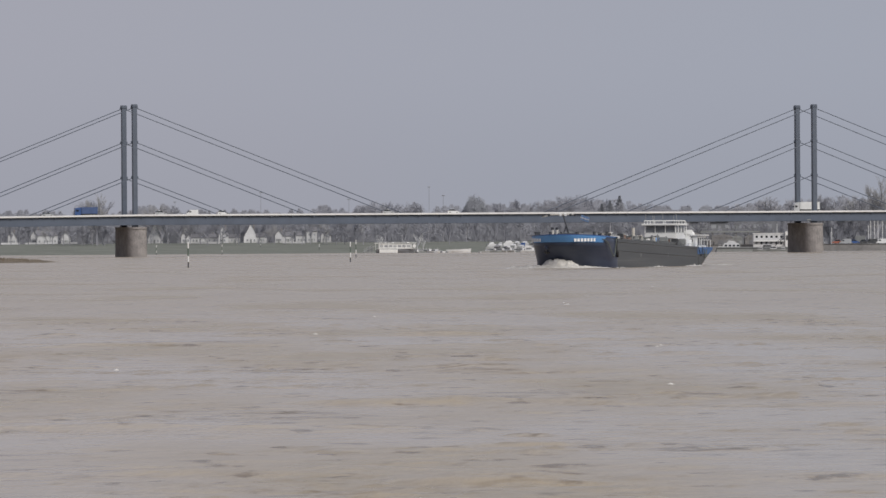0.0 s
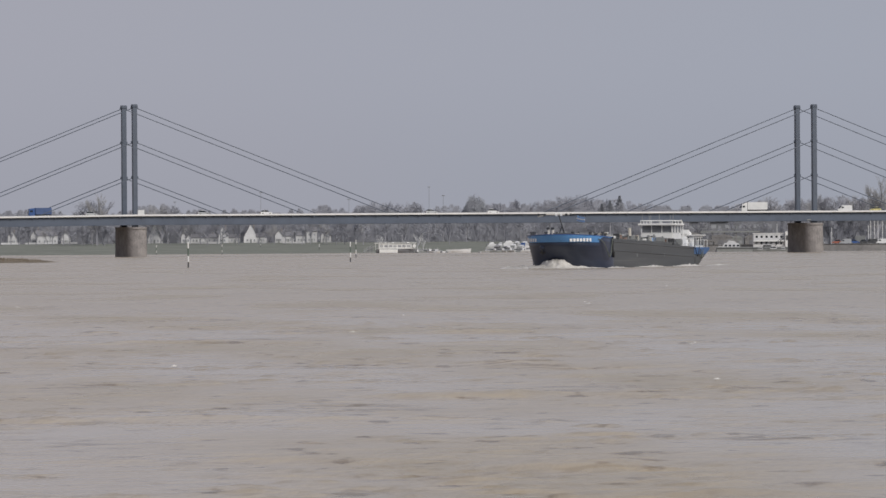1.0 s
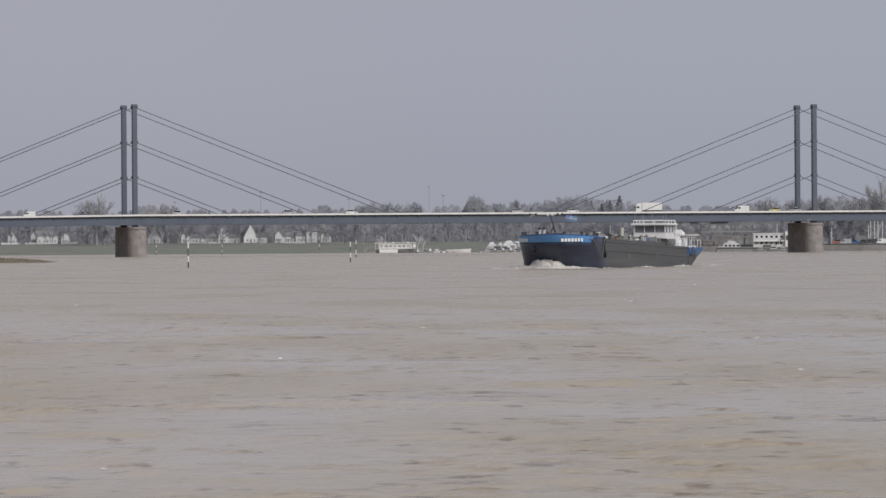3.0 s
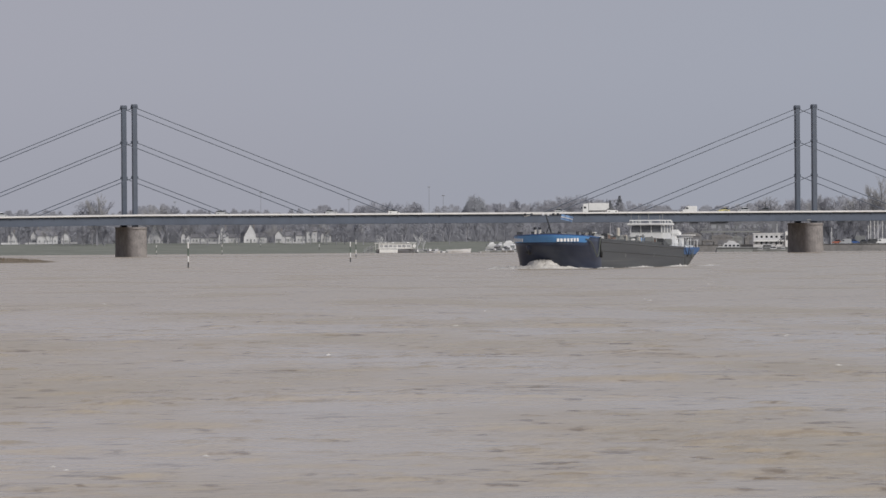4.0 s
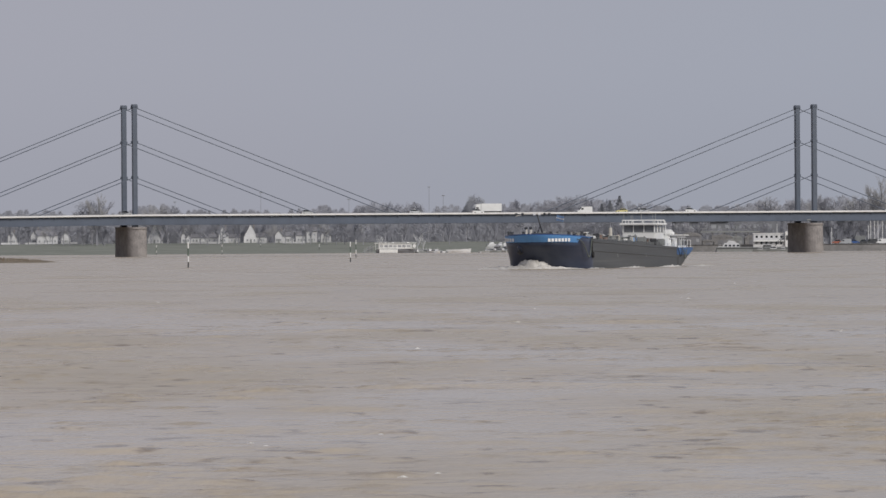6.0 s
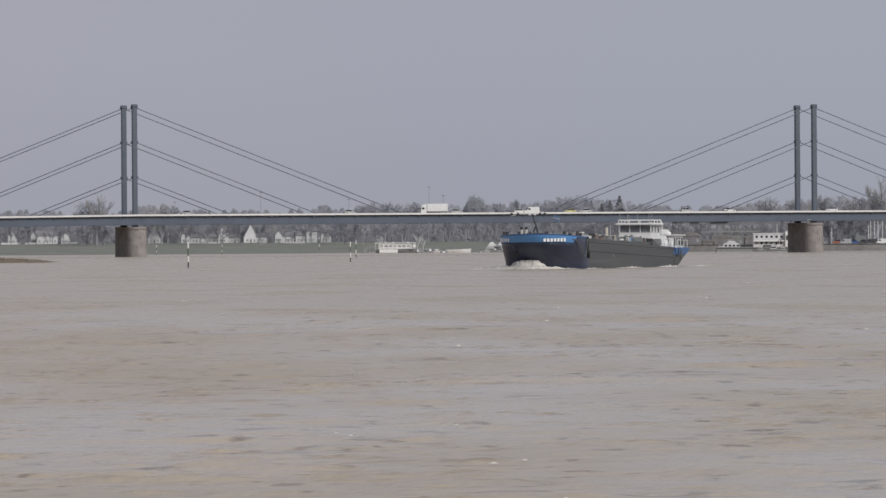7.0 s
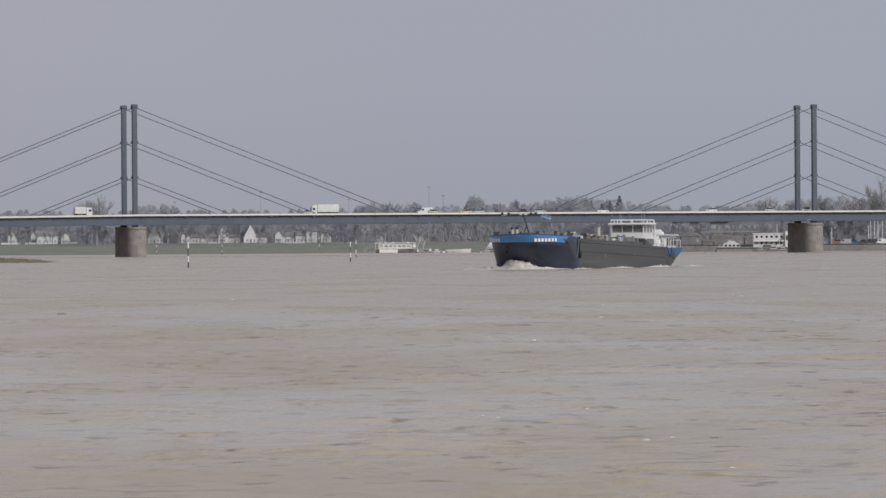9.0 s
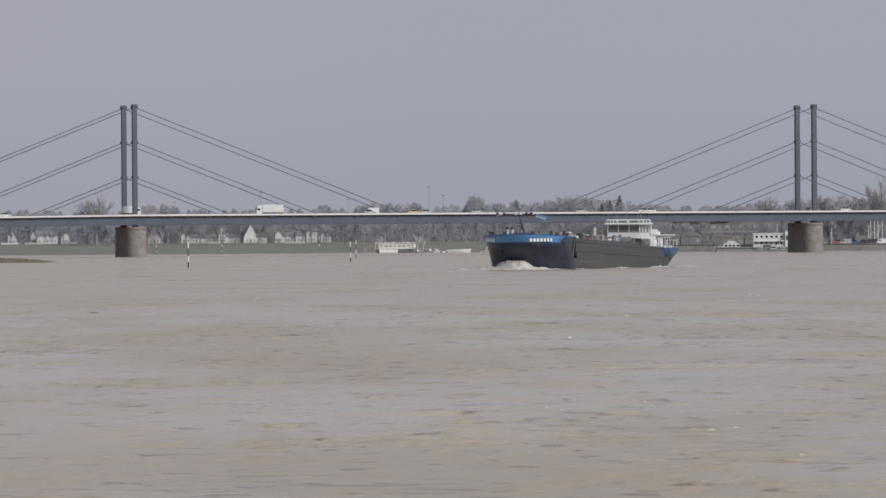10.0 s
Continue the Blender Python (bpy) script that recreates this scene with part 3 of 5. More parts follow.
        yy = rng.uniform(-1, 3.8)
        rod(bm, (-a - 2, yy, zt), (-a - 2, yy, zt + rng.uniform(0.7, 1.1)), 0.09)
        rod(bm, (-a - 2.25, yy, zt + 0.75), (-a - 1.75, yy, zt + 0.75), 0.22, sides=10)
        part("valve", bm, rng.choice((RUST, DARK, GREY, DARK)), barge)
        bm = B()
        yy = rng.uniform(-3.5, 4.0)
        box(bm, -a - 3.4, -a - 2.7, yy - 0.35, yy + 0.4, zt, zt + rng.uniform(0.4, 0.85), 0.05)
        part("deck_box", bm, rng.choice((GREY, DARK, CREAM, GREY)), barge)
    for a, h in ((30, 1.2), (46, 1.9), (58, 1.1)):
        bm = B()
        for y in (-4.2, -2.1, 0, 2.1, 4.4):
            rod(bm, (-a, y, deck_top(a)), (-a, y, deck_top(a) + 0.6), 0.13)
            rod(bm, (-a, y, deck_top(a) + 0.6), (-a + 0.4, y, deck_top(a) + 0.7), 0.13)
        rod(bm, (-a, -4.3, deck_top(a) + 0.45), (-a, 4.3, deck_top(a) + 0.45), 0.14)
        part("manifold", bm, GREY, barge)
    part("pressure_vent", rod(B(), (-56, -0.3, 4.0), (-56, -0.3, 5.75), 0.26, 0.24, sides=12), CREAM, barge, "upright cream vent pipe")
    bm = box(B(), -60, -56.5, 1.6, 3.6, 3.4, 4.32, 0.25)
    part("covered_tender", bm, FLAG, barge, "blue covered deck gear")
    # loose gear, hoses and small fittings along the deck
    for k in range(64):
        a = rng.uniform(13.5, 73)
        y, w, h = rng.uniform(-3.9, 4.3), rng.uniform(0.2, 0.9), rng.uniform(0.5, 1.15)
        zt = deck_top(a) - 0.05
        bm = B()
        if k % 3 == 0:
            rod(bm, (-a, y, zt), (-a, y, zt + h), w * 0.22, sides=8)
            rod(bm, (-a, y - 0.3, zt + h), (-a, y + 0.3, zt + h), 0.07, sides=6)
            part("pipe_stand", bm, rng.choice((GREY, DARK, CREAM, WHITE)), barge)
        elif k % 3 == 1:
            rod(bm, (-a, y - w, zt + h * 0.6), (-a + 0.3, y + w, zt + h * 0.7), 0.11, sides=8)
            rod(bm, (-a, y - w, zt), (-a, y - w, zt + h * 0.6), 0.09, sides=8)
            rod(bm, (-a + 0.3, y + w, zt), (-a + 0.3, y + w, zt + h * 0.7), 0.09, sides=8)
            part("cross_pipe", bm, rng.choice((GREY, CREAM, RUST, DARK)), barge)
        else:
            box(bm, -a - w, -a, y - w * 0.7, y + w * 0.7, zt, zt + h * 0.75, 0.08)
            part("deck_box", bm, rng.choice((GREY, DARK, DARK, CREAM, WHITE)), barge)
    # low railing along the walkways
    for sy in (1, -1):
        bm = B()
        for k in range(26):
            a = 15 + k * 2.8
            rod(bm, (-a, sy * 5.4, side_top(a)), (-a, sy * 5.4, side_top(a) + 0.4), 0.02, sides=5)
        for h in (0.2, 0.4):
            rod(bm, (-15, sy * 5.4, side_top(15) + h), (-85, sy * 5.4, side_top(85) + h), 0.015, sides=5)
        part("side_railing", bm, GREY, barge)

    # wheelhouse with a band of windows and an overhanging roof
    W0, W1, y0, y1 = -82.5, -75.0, -2.15, 2.75
    house = part("wheelhouse", box(B(), W0, W1, y0, y1, 2.6, 5.25, 0.08), WHITE, barge, "white wheelhouse")
    house.location.z = -0.18
    part("window_band", box(B(), W0 + 0.25, W1 - 0.25, y0 + 0.25, y1 - 0.25, 5.2, 6.3), PALED_GLASS, house, "dark wraparound windows")
    for x in np.linspace(W0 + 0.08, W1 - 0.08, 4):
        for y in (y0 + 0.08, y1 - 0.08):
            part("window_post", box(B(), x - 0.07, x + 0.07, y - 0.07, y + 0.07, 5.2, 6.32), WHITE, house)
    for y in np.linspace(y0 + 0.08, y1 - 0.08, 4)[1:-1]:
        for x in (W0 + 0.08, W1 - 0.08):
            part("window_post", box(B(), x - 0.06, x + 0.06, y - 0.06, y + 0.06, 5.2, 6.32), WHITE, house)
    part("wheelhouse_roof", box(B(), W0 - 0.4, W1 + 0.7, y0 - 0.35, y1 + 0.45, 6.3, 6.62, 0.1), WHITE, house, "white overhanging roof")
    bm = B()
    for (xa, ya), (xb, yb) in (((W1, y0), (W1, y1)), ((W0, y0), (W0, y1)), ((W0, y0), (W1, y0)), ((W0, y1), (W1, y1))):
        rod(bm, (xa, ya, 7.05), (xb, yb, 7.05), 0.075, sides=8)
        for t in (0.0, 0.33, 0.66, 1.0):
            px, py = xa + (xb - xa) * t, ya + (yb - ya) * t
            rod(bm, (px, py, 6.6), (px, py, 7.05), 0.06, sides=6)
    part("roof_railing", bm, WHITE, house)
    for x, y, h in ((-75.4, -2.0, 8.05), (-77, -1.2, 7.85), (-76.2, 0.5, 8.2), (-80, 1.5, 7.9), (-78, 2.3, 8.2), (-81.5, -1.8, 7.9)):
        part("antenna", rod(B(), (x, y, 6.6), (x, y, h), 0.045, 0.035, sides=6), GREY, house)
    bm = B()
    pts = [Vector((W0 - 0.5, 2.9, 3.0)), Vector((W0 - 0.5, 2.9, 6.5)), Vector((W0 - 0.3, 2.8, 6.95)), Vector((W0 + 0.4, 2.75, 7.1))]
    for p, q in zip(pts, pts[1:]):
        rod(bm, p, q, 0.09, sides=8)
    part("bent_pole", bm, WHITE, house, "white bent awning pole")
    part("deckhouse_step", box(B(), W0 - 1.8, W0 - 0.1, -1.8, 3.4, 2.6, 4.5, 0.1), WHITE, barge, "white stepped deckhouse")
    part("step_window", box(B(), W0 - 1.3, W0 - 0.6, 3.38, 3.45, 3.2, 4.1), DARK, barge)
    part("sill_line", box(B(), W0 - 0.02, W1 + 0.02, y0 - 0.02, y1 + 0.02, 5.16, 5.2), GREY, house)
    # gear stowed before the wheelhouse
    for x, y, z1, m in ((-71.5, -2.5, 4.2, GREY), (-72.2, 0.0, 4.4, GREY), (-73.0, 2.0, 4.1, WHITE), (-70.5, 3.4, 4.0, DARK), (-73.4, 3.9, 4.1, GREY), (-70.0, 1.0, 4.1, DARK), (-68.0, 3.0, 4.2, RUST), (-66.0, 4.1, 4.15, DARK)):
        part("deck_gear", box(B(), x - 0.6, x + 0.6, y - 0.5, y + 0.6, 3.1, z1, 0.12), m, barge)
    # after accommodation with tall windows, rails, funnel, tender crane
    cabin = part("accommodation", box(B(), -92.6, -84.6, -3.7, 4.3, 2.6, 4.55, 0.1), WHITE, barge, "white after cabin")
    for k in range(4):
        x = -84.9 - k * 2.0
        part("cabin_window", box(B(), x - 1.2, x - 0.1, 4.28, 4.36, 3.1, 4.25), DARK, cabin)
    for k in range(5):
        y = -3.2 + k * 1.5
        part("cabin_window", box(B(), -84.62, -84.56, y, y + 0.8, 3.5, 4.2), GLASS, cabin)
    part("cabin_roof", box(B(), -93, -84.2, -4.0, 4.7, 4.55, 4.72, 0.05), WHITE, cabin)
    bm = B()
    for k in range(4):
        a = 84.8 + k * 2.83
        rod(bm, (-a, 4.85, 2.8), (-a, 4.85, 3.9), 0.05, sides=6)
    rod(bm, (-84.8, 4.85, 3.9), (-93.3, 4.85, 3.9), 0.04, sides=6)
    part("after_railing", bm, WHITE, barge)
    # white frames and gear on the side deck before the after cabin
    bm = B()
    for k in range(7):
        rod(bm, (-83.9, -3.4 + k * 1.25, 2.8), (-83.9, -3.4 + k * 1.25, 4.1 + 0.5 * (k % 3 == 1)), 0.07, sides=6)
    rod(bm, (-83.9, -3.4, 4.1), (-83.9, 4.1, 4.1), 0.06, sides=6)
    rod(bm, (-83.9, -3.4, 3.5), (-83.9, 4.1, 3.5), 0.05, sides=6)
    part("cross_railing", bm, WHITE, barge)
    for y, h, w in ((3.4, 4.0, 0.35), (4.3, 3.7, 0.28), (2.3, 3.85, 0.3)):
        part("raft_canister", rod(B(), (-83.2, y, 2.7), (-83.2, y, h), w, w * 0.9, 12), WHITE, barge)
    part("dark_doorway", box(B(), -84.58, -84.5, 2.6, 3.5, 2.9, 4.3), DARK, cabin)
    part("exhaust", rod(B(), (-91.8, 1.0, 4.6), (-92.0, 1.0, 5.4), 0.14, 0.12), DARK, barge)
    part("ensign_staff", rod(B(), (-95.0, 0, 2.8), (-95.8, 0, 5.0), 0.04), WHITE, barge)
    part("funnel", box(B(), -87.5, -86.1, 2.0, 3.2, 4.7, 5.5, 0.15), WHITE, barge)
    part("after_mast", rod(rod(B(), (-84, 1.6, 4.6), (-84, 1.6, 6.9), 0.07, 0.05), (-84, 2.7, 4.6), (-84, 2.7, 6.4), 0.06), WHITE, barge)
    bm = B()
    rod(bm, (-90.5, 2.6, 4.5), (-90.5, 2.6, 4.8), 0.26, sides=14)
    bmesh.ops.create_icosphere(bm, subdivisions=2, radius=0.3, matrix=Matrix.Translation((-90.5, 2.6, 4.9)))
    part("dome_antenna", bm, WHITE, barge, "", True)
    for y in (4.2, -4.2, 0):
        part("stern_bollard", rod(rod(B(), (-93.6, y, 3.1), (-93.6, y, 4.0), 0.22), (-94.2, y * 0.9, 3.1), (-94.2, y * 0.9, 4.0), 0.22), DARK, barge)
    return barge


barge = build_barge()


def cloth(width, height, x0):
    """One strip of the flag, a slightly curved panel with a white stripe of its own."""
    bm = B()
    cols = [[bm.verts.new((-(x0 + width * i / 4), 0.10 * math.sin(2.2 * (x0 + width * i / 4)) + e, j * height)) for j in (0, 1)] for e in (0.0, 0.02) for i in range(5)]
    for base in (0, 5):
        for i in range(4):
            bm.faces.new((cols[base + i][0], cols[base + i + 1][0], cols[base + i + 1][1], cols[base + i][1]))
    for i in range(4):
        for j in (0, 1):
            bm.faces.new((cols[i][j], cols[i + 1][j], cols[i + 6][j], cols[i + 5][j]))
    return bm


def build_flag():
    """The flag flies off the pole on the foredeck: three stiff panels, each swinging on the one before."""
    first = part("flag", cloth(0.62, 0.75, 0), FLAG, barge, "pale blue flag with white stripe")
    panels = [first]
    for k in range(2):
        p = part("flag_panel", cloth(0.6, 0.75, 0), FLAG, barge)
        panels.append(p)
    for p in panels:
        for z in (0.3,):
            part("flag_stripe", box(B(), -0.58, -0.02, -0.03, 0.05, z, z + 0.14), WHITE, p)
    return panels


flag_panels = build_flag()


# ---- bow wave and wash ----
def foam_sheet(name, u0, u1, v0, v1, height, step, seed, mat=None):
    """A lumpy sheet of broken water from a height function of (behind the stem, to the side)."""
    us, vs = np.arange(u0, u1 + step, step), np.arange(v0, v1 + step, step)
    u, v = np.meshgrid(us, vs)
    z = np.zeros_like(u)
    for i in range(u.shape[0]):
        for j in range(u.shape[1]):
            h = height(u[i, j], v[i, j])
            q = Vector((u[i, j] * 1.1, v[i, j] * 1.1, seed))
            n1 = noise.fractal(q, 0.8, 2.1, 5)
            z[i, j] = h * (1 + 0.34 * n1) + 0.08 * n1 * min(1, h * 3) - 0.12
    return sheet(name, -u[:, ::-1], v[:, ::-1], z[:, ::-1], mat or FOAM)


def bow_height(shift):
    """Height of the heaped water round the stem."""
    def f(a, v):
        turn = math.asin(max(-1.0, min(1.0, v / 5.9)))
        skin = rake(1.25) + bow_run(1.25) * (1 - math.cos(turn))
        gap = skin - a
        heap = max(0.0, 1 - ((v - shift) / 2.5) ** 2) * math.exp(-max(0.0, gap - 0.5) / 0.9)
        tail = 0.42 * math.exp(-max(0.0, gap) / 0.8) * max(0.0, 1 - abs(v) / 6.6)
        return max(1.25 * heap ** 1.2, tail) if gap < 4 else 0.0
    return f


def build_wash():
    wash = thing("bow_wave", BERTH[0], "foaming bow wave curling round a barge's stem", "wave")
    pieces = []
    for k, shift in enumerate((-2.1, -1.2, -0.4)):
        ob = foam_sheet("foam_crest", -1.5, 8.5, -6.2, 6.2, bow_height(shift), 0.16, 3 + 5 * k)
        ob.parent = wash
        pieces.append(ob)
    low = lambda a, v: 0.42 * max(0, 1 - abs(abs(v) - 6.2 - 0.012 * a) / 0.75) * (0.72 + 0.28 * math.sin(a * 0.21 + 0.2)) * max(0, min(1, (a - 4) / 5))
    for v0, v1 in ((5.2, 8.2), (-8.2, -5.2)):
        ob = foam_sheet("side_wash", 3, 92, v0, v1, low, 0.3, 2.2)
        ob.parent = wash
        pieces.append(ob)
    ahead = lambda a, v: 0.56 * max(0, 1 - abs(a - 2.4 - 0.30 * abs(v)) / 0.7) * max(0, 1 - (abs(v) / (10.5 if v < 0 else 4.5)) ** 4)
    ob = foam_sheet("lead_streak", -1, 8.5, -13, 7, ahead, 0.2, 8.1)
    ob.parent = wash
    stern = lambda a, v: 0.21 * max(0, 1 - abs(abs(v) - 3.5 - (a - 95) * 0.18) / 1.3) * max(0, 1 - abs(a - 103) / 13)
    ob = foam_sheet("stern_wash", 92, 116, -10, 10, stern, 0.35, 4.4)
    ob.parent = wash
    return wash, pieces


bow_wave, foam_pieces = build_wash()


# ---- road traffic ----
def wheel_mesh(r, w):
    bm = B()
    rod(bm, (0, -w / 2, 0), (0, w / 2, 0), r, sides=16)
    return mesh_of("wheel", bm, RUBBER)


def hub_mesh(r, w):
    return mesh_of("rim", rod(B(), (0, -w / 2 - 0.02, 0), (0, w / 2 + 0.02, 0), r * 0.55, sides=12), CAR_GREY)


def profile(points, half, inset=0.0):
    """A side profile, in x and z, drawn out to both sides; inset pulls the roof in."""
    bm = B()
    top = max(z for _, z in points)
    low = min(z for _, z in points)
    sides = []
    for sy in (1, -1):
        sides.append([bm.verts.new((x, sy * (half - inset * ((z - low) / (top - low)) ** 2), z)) for x, z in points])
    n = len(points)
    for i in range(n):
        bm.faces.new((sides[0][i], sides[0][(i + 1) % n], sides[1][(i + 1) % n], sides[1][i]))
    bm.faces.new(sides[0])
    bm.faces.new(list(reversed(sides[1])))
    return bm


def add_wheels(ob, xs, half, r):
    w, h = wheel_mesh(r, 0.24), hub_mesh(r, 0.24)
    for x in xs:
        for sy in (1, -1):
            k = share("wheel", w, ob, pose(x, sy * (half - 0.1), r))
            share("rim", h, k, Matrix())


def car(name, label, paint, where):
    ob = thing(name, where, label, "car", "cars on the road")
    ob.scale.z = 1.16
    body = part("body", profile([(-2.2, 0.3), (2.15, 0.3), (2.2, 0.65), (1.1, 0.95), (-2.15, 1.0), (-2.25, 0.6)], 0.88, 0.05), paint, ob)
    part("cabin", profile([(1.05, 0.94), (0.25, 1.44), (-1.3, 1.48), (-2.0, 0.98)], 0.82, 0.10), GLASS, ob, "dark car windows")
    part("roof", profile([(0.25, 1.43), (0.1, 1.5), (-1.2, 1.53), (-1.4, 1.46)], 0.66, 0.05), paint, ob)
    add_wheels(ob, (1.35, -1.35), 0.86, 0.32)
    for sy in (0.6, -0.6):
        part("headlight", box(B(), 2.12, 2.21, sy - 0.16, sy + 0.16, 0.58, 0.72), WHITE, ob)
        part("tail_light", box(B(), -2.27, -2.18, sy - 0.16, sy + 0.16, 0.68, 0.85), RED, ob)
    return ob


def van(name, label, paint, where):
    ob = thing(name, where, label, "van", "vans on the road")
    part("body", profile([(-2.9, 0.35), (2.75, 0.35), (2.8, 0.9), (2.0, 1.25), (1.2, 2.25), (0.8, 2.42), (-2.85, 2.45)], 1.0, 0.1), paint, ob)
    part("windscreen", profile([(2.02, 1.28), (1.26, 2.2), (1.3, 2.22), (2.08, 1.28)], 0.86, 0.08), GLASS, ob)
    for sy in (1, -1):
        part("side_window", box(B(), 0.55, 1.45, sy * 0.93 - 0.02, sy * 0.93 + 0.06 * sy, 1.35, 1.95), GLASS, ob)
    part("bumper", box(B(), 2.7, 2.9, -0.95, 0.95, 0.35, 0.65, 0.05), DARK, ob)
    add_wheels(ob, (1.85, -1.75), 0.96, 0.35)
    return ob


def lorry(name, label, paint, where, length=9.6, high=3.7, cab=None):
    ob = thing(name, where, label, "truck", "trucks on the road")
    b = length / 2
    part("cargo_box", box(B(), -b, b - 2.3, -1.25, 1.25, 0.95, high, 0.06), paint, ob)
    part("cab", profile([(b - 2.15, 0.5), (b, 0.5), (b + 0.02, 1.6), (b - 0.2, 3.0), (b - 0.6, high - 0.25), (b - 2.15, high - 0.15)], 1.2, 0.08), cab or paint, ob)
    part("windscreen", profile([(b + 0.03, 1.65), (b - 0.2, 2.6), (b - 0.16, 2.6), (b + 0.07, 1.65)], 1.08, 0.05), GLASS, ob)
    for sy in (1, -1):
        part("side_window", box(B(), b - 1.3, b - 0.35, sy * 1.15, sy * 1.22, 1.75, 2.45), GLASS, ob)
        part("side_guard", box(B(), -b + 2.6, b - 2.8, sy * 1.1, sy * 1.18, 0.45, 0.85), DARK, ob)
    part("chassis", box(B(), -b, b - 0.4, -0.5, 0.5, 0.55, 0.94), DARK, ob)
    add_wheels(ob, (b - 1.1, -b + 1.3, -b + 2.4), 1.15, 0.5)
    return ob


def build_traffic():
    o = Matrix()
    rows = []

    def go(ob, lane, s0, s1):
        rows.append((ob, lane, s0, s1, 0 if s1 > s0 else 180))
    go(car("hatchback", "silver grey hatchback driving across the bridge", CAR_GREY, o), 4.5, -33.9, 130.9)
    go(car("hatchback", "white hatchback driving across the bridge", WHITE, o), 4.5, -9.1, 144.4)
    go(car("hatchback", "white hatchback driving across the bridge", WHITE, o), 4.5, -96.1, 64.8)
    go(car("saloon_car", "grey saloon car driving across the bridge", CAR_GREY, o), 4.5, -119.5, 40.3)
    go(car("saloon_car", "grey saloon car driving across the bridge", CAR_GREY, o), 4.5, -161.3, -0.0)
    go(car("saloon_car", "grey saloon car overtaking on the bridge", CAR_GREY, o), 7.2, -269.0, -40.0)
    go(lorry("box_truck", "tall white box truck driving across the bridge", WHITE, o, 6.4, 3.4), 7.2, -309.4, -129.5)
    go(car("hatchback", "white hatchback driving across the bridge", WHITE, o), 4.5, -328.4, -176.6)
    go(lorry("box_truck", "white box truck crossing the bridge before a van", WHITE, o, 10.2, 3.75), 11.2, 131.1, -76.9)
    go(van("delivery_van", "white panel van following a truck", WHITE, o), 11.2, 166.9, -38.4)
    go(lorry("tarpaulin_truck", "blue tarpaulin-sided truck leaving the bridge", TRUCK_BLUE, o, 8.3, 3.35, CAR_BLUE), 11.2, -145.5, -315.1)
    compact = van("compact_van", "small white van driving across the bridge", WHITE, o)
    compact.scale = (0.78, 0.85, 0.85)
    go(compact, 13.6, -105.4, -307.1)
    go(car("taxi", "pale yellow taxi driving across the bridge", TAXI, o), 13.6, 179.7, -21.5)
    go(car("saloon_car", "grey saloon car driving across the bridge", CAR_GREY, o), 11.2, 188.8, -18.1)
    go(car("saloon_car", "dark grey saloon car driving across the bridge", DARK, o), 13.6, 191.2, 1.1)
    go(car("estate_car", "white estate car driving across the bridge", WHITE, o), 13.6, 310.4, 70.1)
    return rows


TRAFFIC = build_traffic()


# ---- the far bank: ground heights and bearings ----
def ground_z(x, y):
    s = float(shore(np.array(x)))
    z = -4 + max(0.0, min(2.0, (y - s) / 40 + 1)) * 2.15
    right = x > 84
    return z + max(0.0, min(1.0, (y - s - 40) / (20 if right else 260))) * (2.6 if right else 5.2)


def spot(bearing, away, turn=0.0, sink=0.1):
    """A pose on the ground at a bearing (thousandths) and a distance."""
    x = bearing * away / 1000
    return pose(x, away, ground_z(x, away) - sink, 0, 0, turn)


def afloat(bearing, away, turn=0.0):
    return pose(bearing * away / 1000, away, 0, 0, 0, turn)


# ---- trees ----
def tubes(name, segs, mat):
    """Tapered three-sided tubes from (a, b, r0, r1), as one mesh."""
    verts, faces = [], []
    for a, b, r0, r1 in segs:
        d = (b - a).normalized()
        u = d.orthogonal().normalized()
        v = d.cross(u)
        k = len(verts)
        for c, r in ((a, r0), (b, r1)):
            for i in range(3):
                ang = i * 2.0944
                verts.append(c + u * (r * math.cos(ang)) + v * (r * math.sin(ang)))
        for i in range(3):
            j = (i + 1) % 3
            faces.append((k + i, k + j, k + 3 + j, k + 3 + i))
    me = bpy.data.meshes.new(name)
    me.from_pydata(verts, [], faces)
    me.materials.append(mat)
    return me


def grow(rng, tall, spread, upright):
    """Trunk, limbs and twigs of a bare tree."""
    wood, twig = [], []

    def branch(a, d, length, r, depth):
        n = 3 if depth < 2 else 2
        p = a
        for k in range(n):
            d = (d + Vector((rng.uniform(-1, 1), rng.uniform(-1, 1), rng.uniform(-0.3, 0.8) * upright)) * 0.22).normalized()
            q = p + d * (length / n)
            (wood if depth < 3 else twig).append((p, q, r * (1 - 0.5 * k / n), r * (1 - 0.5 * (k + 1) / n)))
            p = q
            if depth < 4:
                for _ in range(2 if depth else 1):
                    ang = rng.uniform(0, 6.28)
                    side = Vector((math.cos(ang), math.sin(ang), 0)) * spread
                    nd = (d * upright + side + Vector((0, 0, 0.15))).normalized()
                    branch(p, nd, length * rng.uniform(0.5, 0.72), r * 0.55, depth + 1)
        if depth < 4:
            branch(p, d, length * 0.6, r * 0.5, depth + 1)

    branch(Vector((0, 0, 0)), Vector((0, 0, 1)), tall * 0.42, tall * 0.02, 0)
    top = max(b.z for _, b, _, _ in wood + twig)
    s = tall / top
    fit = lambda rows, least: [(a * s, b * s, max(r0 * s, least), max(r1 * s, least)) for a, b, r0, r1 in rows]
    return fit(wood, 0.09), fit(twig, 0.042)


